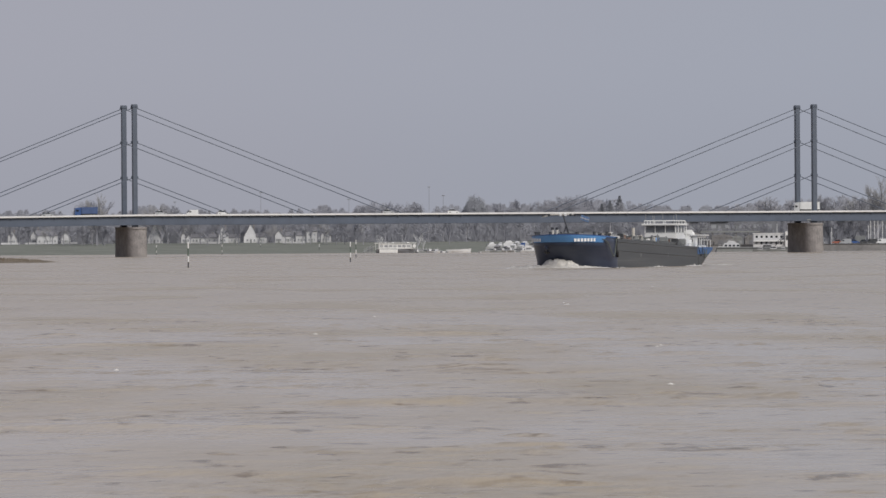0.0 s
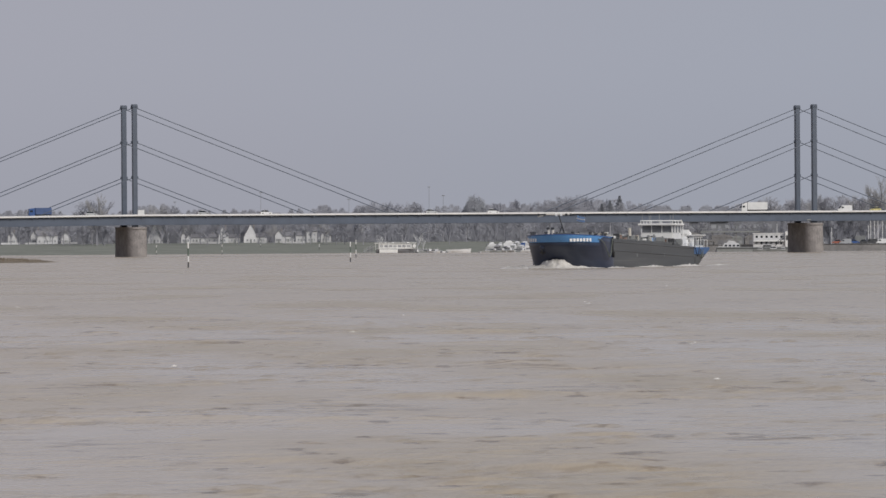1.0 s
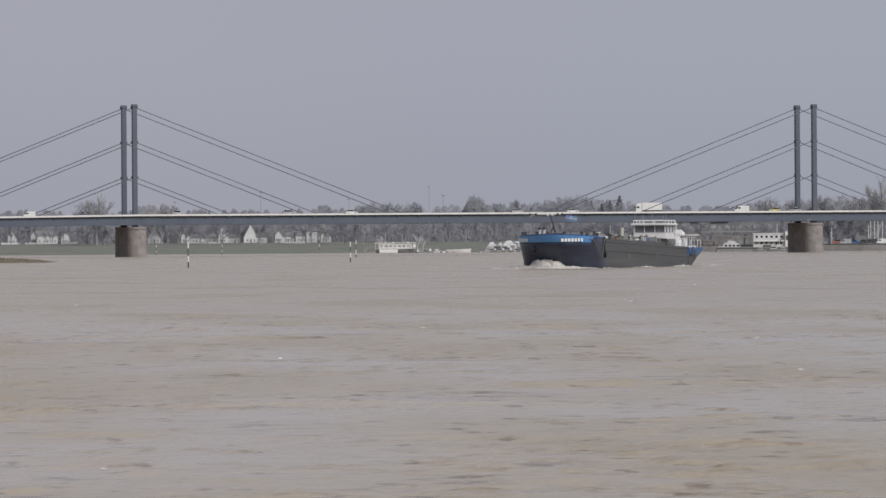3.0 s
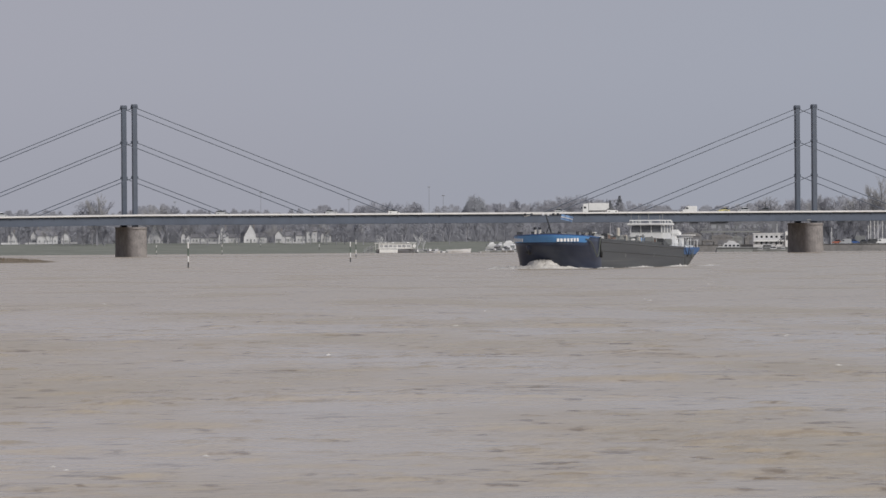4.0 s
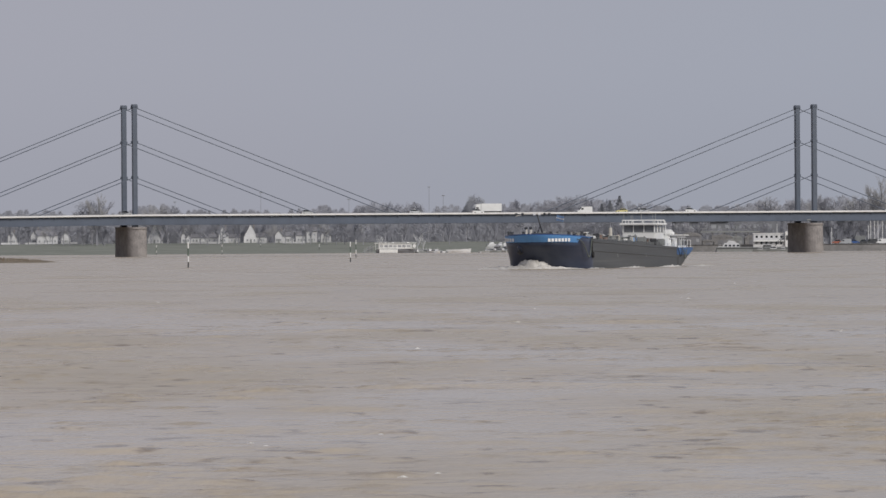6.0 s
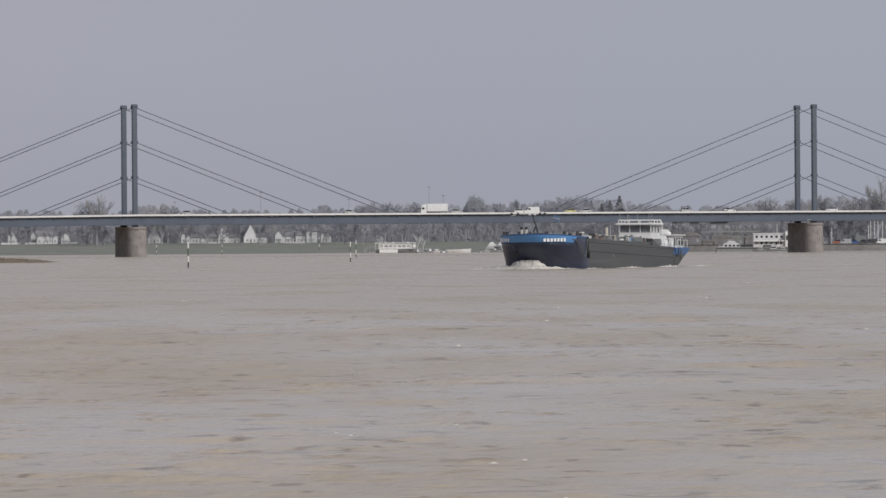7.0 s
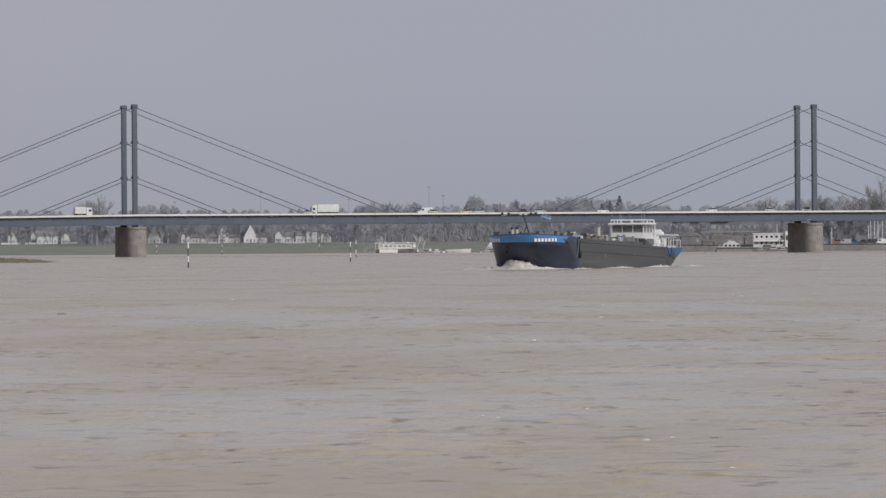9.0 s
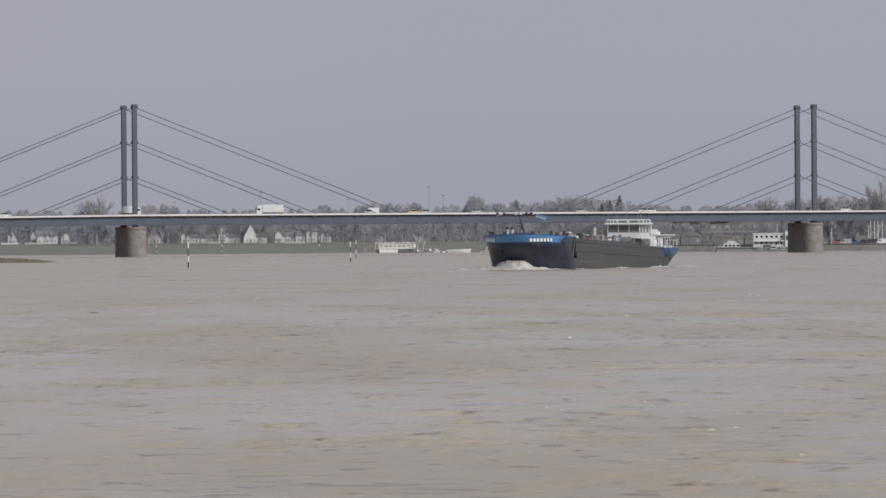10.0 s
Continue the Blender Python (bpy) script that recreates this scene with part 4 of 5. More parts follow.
def bare_tree(seed, tall, spread, upright, mat):
    rng = random.Random(seed)
    wood, twig = grow(rng, tall, spread, upright)
    ob = new("bare_tree")
    t = new("trunk", tubes("trunk", wood, HAZED_BARK))
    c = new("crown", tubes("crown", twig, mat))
    t.parent = c.parent = ob
    return tagged(ob, "leafless tree in hazed blue-grey on the river bank", "tree", "bare trees along the bank")


def birch(where, tall, seed):
    """A small forked tree with pale bark."""
    rng = random.Random(seed)
    ob = thing("birch_tree", where, "slender pale-barked birch at the water's edge", "tree", "birches")
    trunk = rod(B(), (0, 0, 0), (0, 0, tall * 0.35), 0.22, 0.18, 7)
    limbs = B()
    for k in range(9):
        a, up = rng.uniform(0, 6.28), rng.uniform(0.2, 0.38) * tall
        p = Vector((0, 0, up))
        d = Vector((math.cos(a) * 0.5, math.sin(a) * 0.5, 1)).normalized()
        q = p + d * tall * rng.uniform(0.25, 0.6)
        rod(limbs, p, q, 0.15, 0.08, 5)
        for m in range(3):
            e = Vector((rng.uniform(-0.7, 0.7), rng.uniform(-0.7, 0.7), 0.7)).normalized()
            f = p + (q - p) * rng.uniform(0.5, 1)
            rod(limbs, f, f + e * tall * 0.14, 0.06, 0.03, 4)
    part("trunk", trunk, BIRCH, ob)
    part("limbs", limbs, BIRCH, ob)
    return ob


def conifer(seed, tall):
    rng = random.Random(seed)
    ob = new("conifer")
    part("trunk", rod(B(), (0, 0, 0), (0, 0, tall), tall * 0.018, 0.05, 7), HAZED_BARK, ob)
    bm = B()
    for k in range(1900):
        t = rng.random() ** 0.7
        z = tall * (0.42 + 0.58 * t)
        # boughs in tiers, drooping a little
        r = tall * 0.2 * (1 - t) * rng.random() ** 0.6 * (0.75 + 0.25 * math.sin(t * 60)) + 0.03
        a = rng.uniform(0, 6.28)
        d = Vector((math.cos(a), math.sin(a), 0))
        p = Vector((0, 0, z - 0.2 * r)) + d * r
        w = Vector((rng.uniform(-1, 1), rng.uniform(-0.4, 0.4), 0)).normalized() * rng.uniform(0.03, 0.07)
        bm.faces.new([bm.verts.new(v) for v in (p - w, p + w, p + d * 0.12 + Vector((0, 0, rng.uniform(0.15, 0.45))))])
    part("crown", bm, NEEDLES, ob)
    return tagged(ob, "dark evergreen conifer above the bank", "tree", "conifers")


def round_evergreen(seed, tall, wide):
    """A broad dark crown of many small leaf clumps with gaps and an uneven edge."""
    rng = random.Random(seed)
    ob = new("evergreen_tree")
    part("trunk", rod(B(), (0, 0, 0), (0, 0, tall * 0.6), 0.5, 0.2, 7), HAZED_BARK, ob)
    bm = B()
    for k in range(15000):
        a, e = rng.uniform(0, 6.28), math.asin(rng.uniform(-0.5, 1.0))
        r = rng.random() ** 0.4 * (1 + 0.12 * math.sin(3 * a + 2 * e) + 0.06 * math.sin(9 * a))
        c = Vector((math.cos(a) * math.cos(e) * wide * r, math.sin(a) * math.cos(e) * wide * r, tall * 0.48 + math.sin(e) * tall * 0.5 * r))
        n = Vector((rng.uniform(-0.6, 0.6), -1, rng.uniform(-0.2, 0.7))).normalized()
        u = n.orthogonal().normalized() * rng.uniform(0.14, 0.34)
        v = n.cross(u)
        bm.faces.new([bm.verts.new(c + w) for w in (u, v * 0.8, -u, -v * 0.6)])
    part("crown", bm, NEEDLES, ob)
    return tagged(ob, "broad dark evergreen tree crown above the bank", "tree", "evergreens")


def skyline(up, away):
    """Height of a treetop that far off which rises by the angle `up` over the line of the bridge deck."""
    return 3.25 + (57.0 + up) / 10500 * away


# kind, bearing, distance and rise over the deck of the single trees towards the quay
RIGHT_TREES = ((2, 9.70, 3280, 17), (1, 12.10, 3260, 25), (0, 13.60, 3262, 19), (2, 16.40, 3270, 21), (0, 18.60, 3250, 22), (0, 20.80, 3240, 30), (2, 22.30, 3245, 27), (1, 24.60, 3260, 30), (0, 26.0, 3250, 24), (0, 33.0, 3240, 15), (2, 36.2, 3240, 12), (4, 49.6, 2930, 13), (7, 52.0, 2920, 15), (4, 54.3, 2900, 25), (7, 55.8, 2900, 26), (6, 57.6, 2900, 23), (7, 60.4, 2850, 22), (4, 63.3, 2810, 27), (6, 65.2, 2800, 28), (7, 67.2, 2790, 28), (4, 69.2, 2785, 26), (6, 71.0, 2770, 24), (5, 73.4, 2700, 61), (5, 74.8, 2710, 54), (4, 72.6, 2705, 36), (7, 72.9, 2760, 26))

# how far the woods rise over the deck, by bearing
WOODS = ((-80, 5), (-72, 6), (-70, 9), (-64, 6), (-52, 5), (-51, 14), (-46.5, 17), (-44, 8), (-24, 6), (-23, 13), (-19.5, 15), (-18.5, 7), (-13, 12), (-9, 17), (-7.6, 6),
         (-6.5, 14), (-3, 16), (-1, 12), (3, 12), (9, 13), (12.6, 18), (15, 12), (21, 22), (25, 20), (31, 19), (33, 13), (38, 10), (42, 8), (50, 9), (54, 17), (60, 17), (64, 24), (70, 21), (76, 22))


def build_trees():
    kinds = [bare_tree(11, 16, 0.75, 1.0, TWIG), bare_tree(12, 18, 0.6, 1.2, TWIG), bare_tree(13, 14, 0.95, 0.8, TWIG),
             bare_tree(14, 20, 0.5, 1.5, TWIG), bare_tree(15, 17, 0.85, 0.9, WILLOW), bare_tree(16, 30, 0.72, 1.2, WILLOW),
             bare_tree(17, 16, 0.8, 0.95, TWIG_NEAR), bare_tree(18, 14, 0.9, 0.85, TWIG_NEAR)]
    sizes = [16, 18, 14, 20, 17, 30, 16, 14]
    used = set()
    rng = random.Random(77)

    def plant(k, bearing, away, tall, label=""):
        m = spot(bearing, away, rng.uniform(0, 360))
        s = tall / sizes[k]
        if k in used:
            ob = copy_thing(kinds[k], m)
        else:
            ob = kinds[k]
            ob.matrix_basis = m
            used.add(k)
        ob.matrix_basis = m
        ob.scale = (s, s, s)
        if label:
            tagged(ob, label)
        return ob

    # standing out above the bridge deck; the last number is the rise over its line
    for k, b, away, up in ((5, -58.30, 3080, 39), (0, -57.20, 3090, 26), (2, -59.10, 3095, 24), (4, -49.20, 3150, 17), (4, -47.60, 3160, 19), (2, -46.30, 3165, 16), (2, -20.60, 3260, 13), (0, -12.40, 3260, 17),
                           (0, -10.70, 3240, 22), (2, -9.40, 3245, 17), (2, -5.90, 3240, 20), (1, -4.10, 3240, 17)) + RIGHT_TREES:
        x = b * away / 1000
        plant(k, b, away, skyline(up + 3, away) - ground_z(x, away), "tall bare spreading tree showing above the bridge deck")
    # along the bank, before and between the houses
    for i in range(64):
        b = -73.71 + (-12.76 - -73.71) * (i + rng.uniform(-0.4, 0.4)) / 63
        plant((0, 1, 2, 2, 3, 1, 2, 4)[i % 8], b, rng.uniform(3190, 3206) if i % 3 == 0 or any(abs(b - g) < 1.1 for g in (-48.5, -32.4)) else rng.uniform(3075, 3110), rng.uniform(10, 15))
    for i in range(30):
        b = -12.76 + (39.62 - -12.76) * (i + rng.uniform(-0.4, 0.4)) / 29
        plant(rng.choice((0, 1, 2, 2)), b, rng.uniform(3080, 3180), rng.uniform(12, 17))
    for i in range(16):
        b = 39.43 + (57.90 - 39.43) * (i + rng.uniform(-0.4, 0.4)) / 15
        plant(rng.choice((6, 7, 7)), b, rng.uniform(2610, 2660), rng.uniform(7, 12))
    for i in range(26):
        b = 39.62 + (74.67 - 39.62) * (i + rng.uniform(-0.4, 0.4)) / 25
        plant(rng.choice((6, 7, 7)), b, rng.uniform(2740, 2860), rng.uniform(10, 15))
    for b, away, tall, seed in ((-4.3, 2905, 11.5, 4), (-3.3, 2915, 9, 9), (-10.6, 2935, 9, 5)):
        birch(spot(b, away), tall, seed)
    c = conifer(3, 12)
    c.matrix_basis = spot(28.19, 3180)
    c.scale = (3.2, 3.2, 2.0)
    for b, s in ((29.81, 2.2), (26.86, 1.85)):
        k = copy_thing(c, spot(b, 3190))
        k.scale = (3.4, 3.4, s)
    e = round_evergreen(6, 25, 7.2)
    e.matrix_basis = spot(5.33, 3230)
    for b, s, w in ((45.60, 0.72, 0.95), (43.9, 0.60, 0.7), (6.76, 0.72, 0.7), (-9.90, 0.74, 0.9), (3.9, 0.70, 0.7)):
        k = copy_thing(e, spot(b, 3240))
        k.scale = (w, w, s)
    # the closed woods behind, uncountable
    prng = np.random.RandomState(9)

    def sprays(px, py, pz, lean, long, wide):
        """Small upright sprays of twigs, one thin triangle each."""
        co = np.empty((len(px), 3, 3))
        co[:, 0] = np.stack([px - wide, py, pz], 1)
        co[:, 1] = np.stack([px + wide, py + 0.1, pz], 1)
        co[:, 2] = np.stack([px + lean, py - 0.2 * long, pz + long], 1)
        return co

    made = []
    for i in range(620):
        x = prng.uniform(-420, 420)
        y = prng.uniform(3230, 3420) if x < 95 else prng.uniform(2900, 3300)
        g = ground_z(x, y)
        up = np.interp(x / y * 1000, [b for b, _ in WOODS], [h for _, h in WOODS])
        tall = (skyline(up + 4, y) - g) * prng.uniform(0.84, 1.03)
        wide = tall * prng.uniform(0.16, 0.30)
        n = 1000
        t = prng.rand(n) ** 0.75
        r = wide * np.sqrt(np.clip(1 - (2 * t - 0.95) ** 2, 0.04, 1)) * prng.rand(n) ** 0.5
        a = prng.rand(n) * 6.283
        long = np.where(t > 0.8, 1.0, 1.5) * prng.uniform(0.6, 1.3, n)
        made.append(sprays(x + r * np.cos(a), y + r * np.sin(a), g + t * tall * 0.96, np.cos(a) * long * 0.3, long, np.where(t > 0.8, 0.07, 0.16)))
    co = np.concatenate(made).reshape(-1, 3)
    verts, faces = co.tolist(), np.arange(len(co)).reshape(-1, 3).tolist()
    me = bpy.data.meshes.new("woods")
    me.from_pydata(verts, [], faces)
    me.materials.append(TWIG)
    tagged(new("woods", me), "dense leafless woods in hazed blue-grey along the horizon", "woods", kind="stuff")
    # thicket added to close the gaps between the trunks, with haze in its colour
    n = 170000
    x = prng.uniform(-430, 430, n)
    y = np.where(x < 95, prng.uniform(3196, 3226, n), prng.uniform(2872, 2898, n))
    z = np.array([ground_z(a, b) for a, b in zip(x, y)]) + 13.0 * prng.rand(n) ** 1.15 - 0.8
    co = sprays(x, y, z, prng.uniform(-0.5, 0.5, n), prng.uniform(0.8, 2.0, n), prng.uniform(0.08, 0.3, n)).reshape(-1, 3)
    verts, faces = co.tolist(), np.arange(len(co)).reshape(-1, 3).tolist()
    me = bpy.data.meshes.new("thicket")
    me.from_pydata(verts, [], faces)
    me.materials.append(HAZED_THICKET)
    tagged(new("thicket", me), "added thicket in hazed grey between bank trees", "thicket", kind="stuff")


build_trees()


# ---- houses on the far bank ----
def house(name, where, wide, deep, eaves, ridge, gable_front, label, storeys=2, roof_mat=None):
    """A rendered house: walls with gables, overhanging roof slabs, chimney, windows with sills."""
    ob = thing(name, where, label, "house", "houses behind the flood plain")
    w, d = (wide / 2, deep / 2)
    bm = B()
    if gable_front:
        pts = [(-w, -0.5), (w, -0.5), (w, eaves), (0, ridge), (-w, eaves)]
        rows = [[bm.verts.new((x, y, z)) for x, z in pts] for y in (-d, d)]
    else:
        pts = [(-d, -0.5), (d, -0.5), (d, eaves), (0, ridge), (-d, eaves)]
        rows = [[bm.verts.new((x, y, z)) for y, z in pts] for x in (-w, w)]
    for i in range(5):
        bm.faces.new((rows[0][i], rows[0][(i + 1) % 5], rows[1][(i + 1) % 5], rows[1][i]))
    bm.faces.new(rows[0])
    bm.faces.new(rows[1])
    part("wall", bm, RENDER_WALL, ob)
    over = 0.35
    for s in (-1, 1):
        bm = B()
        if gable_front:
            lo, hi = Vector((s * (w + over), 0, eaves - over * (ridge - eaves) / w)), Vector((0, 0, ridge))
            ends = (Vector((0, -d - over, 0)), Vector((0, d + over, 0)))
        else:
            lo, hi = Vector((0, s * (d + over), eaves - over * (ridge - eaves) / d)), Vector((0, 0, ridge))
            ends = (Vector((-w - over, 0, 0)), Vector((w + over, 0, 0)))
        up = Vector((0, 0, 0.22))
        lift = Vector((0, 0, 0.01))
        q = [bm.verts.new(p + e + k) for k in (lift, up) for e in ends for p in (lo, hi)]
        for f in ((0, 1, 3, 2), (4, 5, 7, 6), (0, 1, 5, 4), (2, 3, 7, 6), (0, 2, 6, 4), (1, 3, 7, 5)):
            bm.faces.new([q[i] for i in f])
        part("roof", bm, roof_mat or ROOF, ob)
    part("chimney", box(B(), w * 0.3, w * 0.3 + 0.7, 0.3, 1.0, eaves, ridge + 0.9, 0.03), STONE, ob)
    n = max(2, int(wide / 2.6))
    for st in range(storeys):
        for i in range(n):
            x = -w + wide * (i + 0.5) / n
            z = 0.9 + st * 2.7
            if z + 1.3 > eaves + (0.6 if gable_front and abs(x) < w * 0.5 else 0):
                continue
            win = part("window", box(B(), x - 0.42, x + 0.42, -d - 0.02, -d + 0.05, z, z + 1.15), HOUSE_GLASS, ob)
            part("sill", box(B(), x - 0.6, x + 0.6, -d - 0.14, -d - 0.02, z - 0.1, z), RENDER_WALL, win)
    part("door", box(B(), -0.5, 0.5, -d - 0.05, -d + 0.02, -0.1, 2.0), GREY, ob) if n % 2 == 0 else None
    return ob


def build_houses():
    rng = random.Random(21)
    rows = (
        (-72.57, 4.5, 4, 7, True), (-68.57, 5, 4.5, 8.5, True), (-66.67, 11, 4.6, 7.0, False), (-63.52, 4.6, 4, 7.8, True), (-48.48, 7.4, 2.2, 10.8, True),
        (-43.24, 5.0, 3.2, 9.0, True), (-41.33, 7, 3.0, 4.6, False), (-39.24, 8, 3.0, 4.8, False), (-36.95, 4.2, 4.4, 8.8, True), (-35.14, 6, 2.9, 4.5, False),
        (-32.35, 7.6, 3.0, 10.2, True), (-30.57, 5, 3.2, 5, False), (-27.52, 4, 4.0, 6.8, True), (-26.00, 5, 3.6, 5.5, False), (-23.90, 6.0, 3.8, 5.8, False),
        (-22.19, 5.6, 6.0, 8.0, False), (-19.71, 5.4, 3.4, 7.4, True), (40.10, 6, 3.4, 5.4, False))
    for b, wide, eaves, ridge, front in rows:
        away = rng.uniform(3160, 3185)
        kind = "white rendered house with steep pointed gable among trees" if front else "low white rendered house with pitched grey roof"
        house("gabled_house" if front else "cottage", spot(b, away, rng.uniform(-6, 6), 0), wide, 8.5, eaves, ridge, front, kind, 2 if eaves > 4.4 else 1)
    # low white garden walls before the houses
    for b0, b1 in ((-70.38, -67.62), (-67.05, -65.05), (-64.10, -61.62), (-74.48, -71.33), (-31.33, -29.90), (-27.05, -23.24), (-41.81, -37.71)):
        x0, x1 = b0 * 3.12, b1 * 3.12
        g = ground_z(x0, 3120)
        ob = part("garden_wall", box(B(), x0, x1, 3119.8, 3120.2, g - 0.4, g + 0.9, 0.04), RENDER_WALL, None)
        tagged(ob, "low white garden wall above the grass", "wall", "garden walls")


build_houses()


# ---- boats ----
def hull(length, beam, depth, sheer=0.25):
    bm = B()
    rows = []
    for i in range(13):
        t = i / 12
        b = beam / 2 * (1 - max(0.0, (t - 0.5) / 0.5) ** 2.2) * (0.88 + 0.12 * min(1, t * 5)) + 0.02
        top = depth * (1 + sheer * t * t)
        rows.append([bm.verts.new((-length / 2 + length * t + (0.04 * length * z if t > 0.9 else 0), s * b * k, top * z - 0.3 * (z < 0.01))) for s, k, z in ((1, 0.6, 0.0), (1, 0.92, 0.5), (1, 1, 1), (-1, 1, 1), (-1, 0.92, 0.5), (-1, 0.6, 0.0))])
    for r0, r1 in zip(rows, rows[1:]):
        for i in range(6):
            bm.faces.new((r0[i], r0[(i + 1) % 6], r1[(i + 1) % 6], r1[i]))
    bm.faces.new(rows[0])
    bm.faces.new(rows[-1])
    return bm


def cruiser(where, length, label, paint=None, cabin=True, big=False):
    ob = thing("motor_boat", where, label, "boat", "boats moored at the bank")
    part("hull", hull(length, length * 0.3, length * 0.13), paint or BOAT_WHITE, ob)
    if big:
        top = 2.1 + 1.3 * ((length * 7.31) % 1)
        part("saloon", profile([(-length * 0.42, 1.1), (length * 0.36, 1.1), (length * 0.2, top), (-length * 0.36, top)], length * 0.13, 0.2), BOAT_WHITE, ob)
        part("flybridge", profile([(-length * 0.28, top), (length * 0.12, top), (length * 0.02, top + 0.9), (-length * 0.2, top + 0.7)], length * 0.1, 0.2), BOAT_WHITE, ob)
        part("canopy", profile([(-length * 0.45, 1.3), (-length * 0.3, 1.3), (-length * 0.3, top + 0.2), (-length * 0.42, top + 0.1)], length * 0.12, 0.1), CAR_BLUE if length % 2 > 1 else GREY, ob)
        for k in range(4):
            part("saloon_window", box(B(), length * (0.16 * k - 0.38), length * (0.16 * k - 0.29), length * 0.13, length * 0.13 + 0.04, 1.9, 2.5), GLASS, ob)
    if cabin:
        h = length * 0.13
        part("cabin", profile([(-length * 0.25, h * 0.9), (length * 0.22, h * 0.9), (length * 0.1, h * 2.0), (-length * 0.2, h * 2.1)], length * 0.11, 0.15), BOAT_WHITE, ob)
        part("cabin_window", profile([(-length * 0.2, h * 1.35), (length * 0.16, h * 1.35), (length * 0.11, h * 1.8), (-length * 0.19, h * 1.8)], length * 0.112, 0.05), GLASS, ob)
        part("rail", rod(rod(B(), (length * 0.45, 0, h * 1.2), (length * 0.45, 0, h * 1.9), 0.04), (length * 0.2, 0, h * 1.9), (length * 0.46, 0, h * 1.9), 0.04), CAR_GREY, ob)
        part("mast", rod(B(), (-length * 0.1, 0, h * 2), (-length * 0.1, 0, h * 3.1), 0.05), BOAT_WHITE, ob)
    return ob


def build_boats():
    # two-deck restaurant boat
    ob = thing("restaurant_boat", afloat(-7.90, 2836, 4), "white two-deck restaurant boat moored at the bank", "boat")
    # The hull's shadow is put into its colour: grey beside the white plate.
    part("hull", hull(19, 5, 1.8, 0.1), HALL_WALL, ob, "hull in the grey of its shaded side")
    part("white_bow_plate", box(B(), -8.2, 0.6, -2.68, -2.45, 0.1, 1.75, 0.05), WHITE, ob)
    part("saloon", box(B(), -8.5, 7.5, -2.2, 2.2, 2.0, 4.4, 0.1), WHITE, ob)
    for k in range(7):
        part("saloon_window", box(B(), -7.9 + k * 2.15, -6.3 + k * 2.15, -2.26, -2.2, 2.8, 3.8), HOUSE_GLASS if k % 3 else CAR_GREY, ob)
    part("awning", box(B(), -10.4, 9.4, -2.7, 2.7, 4.55, 4.85, 0.08), WHITE, ob, "white flat awning roof")
    for x in (-10, -7, -4, 4, 7, 9):
        part("awning_post", rod(B(), (x, -2.5, 1.6), (x, -2.5, 4.6), 0.07), WHITE, ob)
    part("deck_rail", rod(rod(B(), (-9.5, -2.6, 2.3), (9.0, -2.6, 2.3), 0.06), (-9.5, -2.6, 2.0), (9.0, -2.6, 2.0), 0.05), WHITE, ob)
    part("funnel", rod(B(), (3.5, 0, 4.8), (3.5, 0, 6.2), 0.25), GREY, ob)
    stage = thing("landing_stage", afloat(-7.90, 2836, 4), "grey landing stage with a railed ramp beside the restaurant boat", "landing stage")
    part("float", box(B(), -16, -10.2, -2, 1, -0.3, 0.7, 0.15), GREY, stage)
    part("ramp", rod(rod(B(), (-15.8, -1.6, 0.6), (-10.4, -1.6, 3.4), 0.14), (-15.8, -1.6, 1.6), (-10.4, -1.6, 4.3), 0.07), CAR_GREY, stage)
    for x in (-15.4, -14.0, -12.6, -11.2):
        part("post", rod(B(), (x, -1.8, 0.5), (x, -1.8, 2.0 + (x + 16) * 0.45), 0.08), CAR_GREY, stage)
    part("hut", box(B(), -13.6, -11.0, -0.6, 1.0, 0.7, 2.9, 0.08), GREY, stage)
    bm = B()
    bmesh.ops.create_cone(bm, cap_ends=True, segments=20, radius1=0.85, radius2=0.85, depth=0.12, matrix=Matrix.Translation((8.6, -2.75, 3.3)) @ Matrix.Rotation(math.pi / 2, 4, "X"))
    part("round_sign", bm, WHITE, ob, "round white sign")
    for x in (-5.0, -1.5, 5.5):
        part("roof_light", box(B(), x - 0.5, x + 0.5, -0.4, 0.4, 4.85, 5.2, 0.08), WHITE, ob)
    part("upper_rail", rod(rod(B(), (-10.2, -2.6, 5.3), (9.2, -2.6, 5.3), 0.04), (-10.2, -2.6, 5.08), (9.2, -2.6, 5.08), 0.04), CAR_GREY, ob)
    rng = random.Random(8)
    for b, l, c in ((-4.38, 5, 1), (-3.75, 7, 1), (-3.0, 6, 1), (-2.3, 6.5, 1), (-1.6, 6, 1), (-0.9, 6.5, 1), (-0.2, 6, 0), (0.45, 5, 0), (6.2, 4, 0),
                    (7.6, 6, 1), (8.3, 7, 1), (9.0, 6, 0), (9.6, 7.5, 1), (10.3, 6, 1), (10.9, 8, 1), (11.7, 6.5, 0), (12.3, 7, 1), (13.0, 7.5, 1), (13.8, 6, 1), (14.5, 8, 1), (15.2, 6, 0), (15.9, 7, 1), (16.8, 7, 1), (17.5, 6, 1)):
        cruiser(afloat(b, rng.uniform(2812, 2832), rng.choice((8, 70, 25, 110, 150))), l, rng.choice(("small white cabin cruiser moored at a jetty", "white motor boat moored among other boats")), rng.choice((BOAT_WHITE, GREY, BOAT_WHITE, BOAT_WHITE, CAR_GREY)), bool(c))
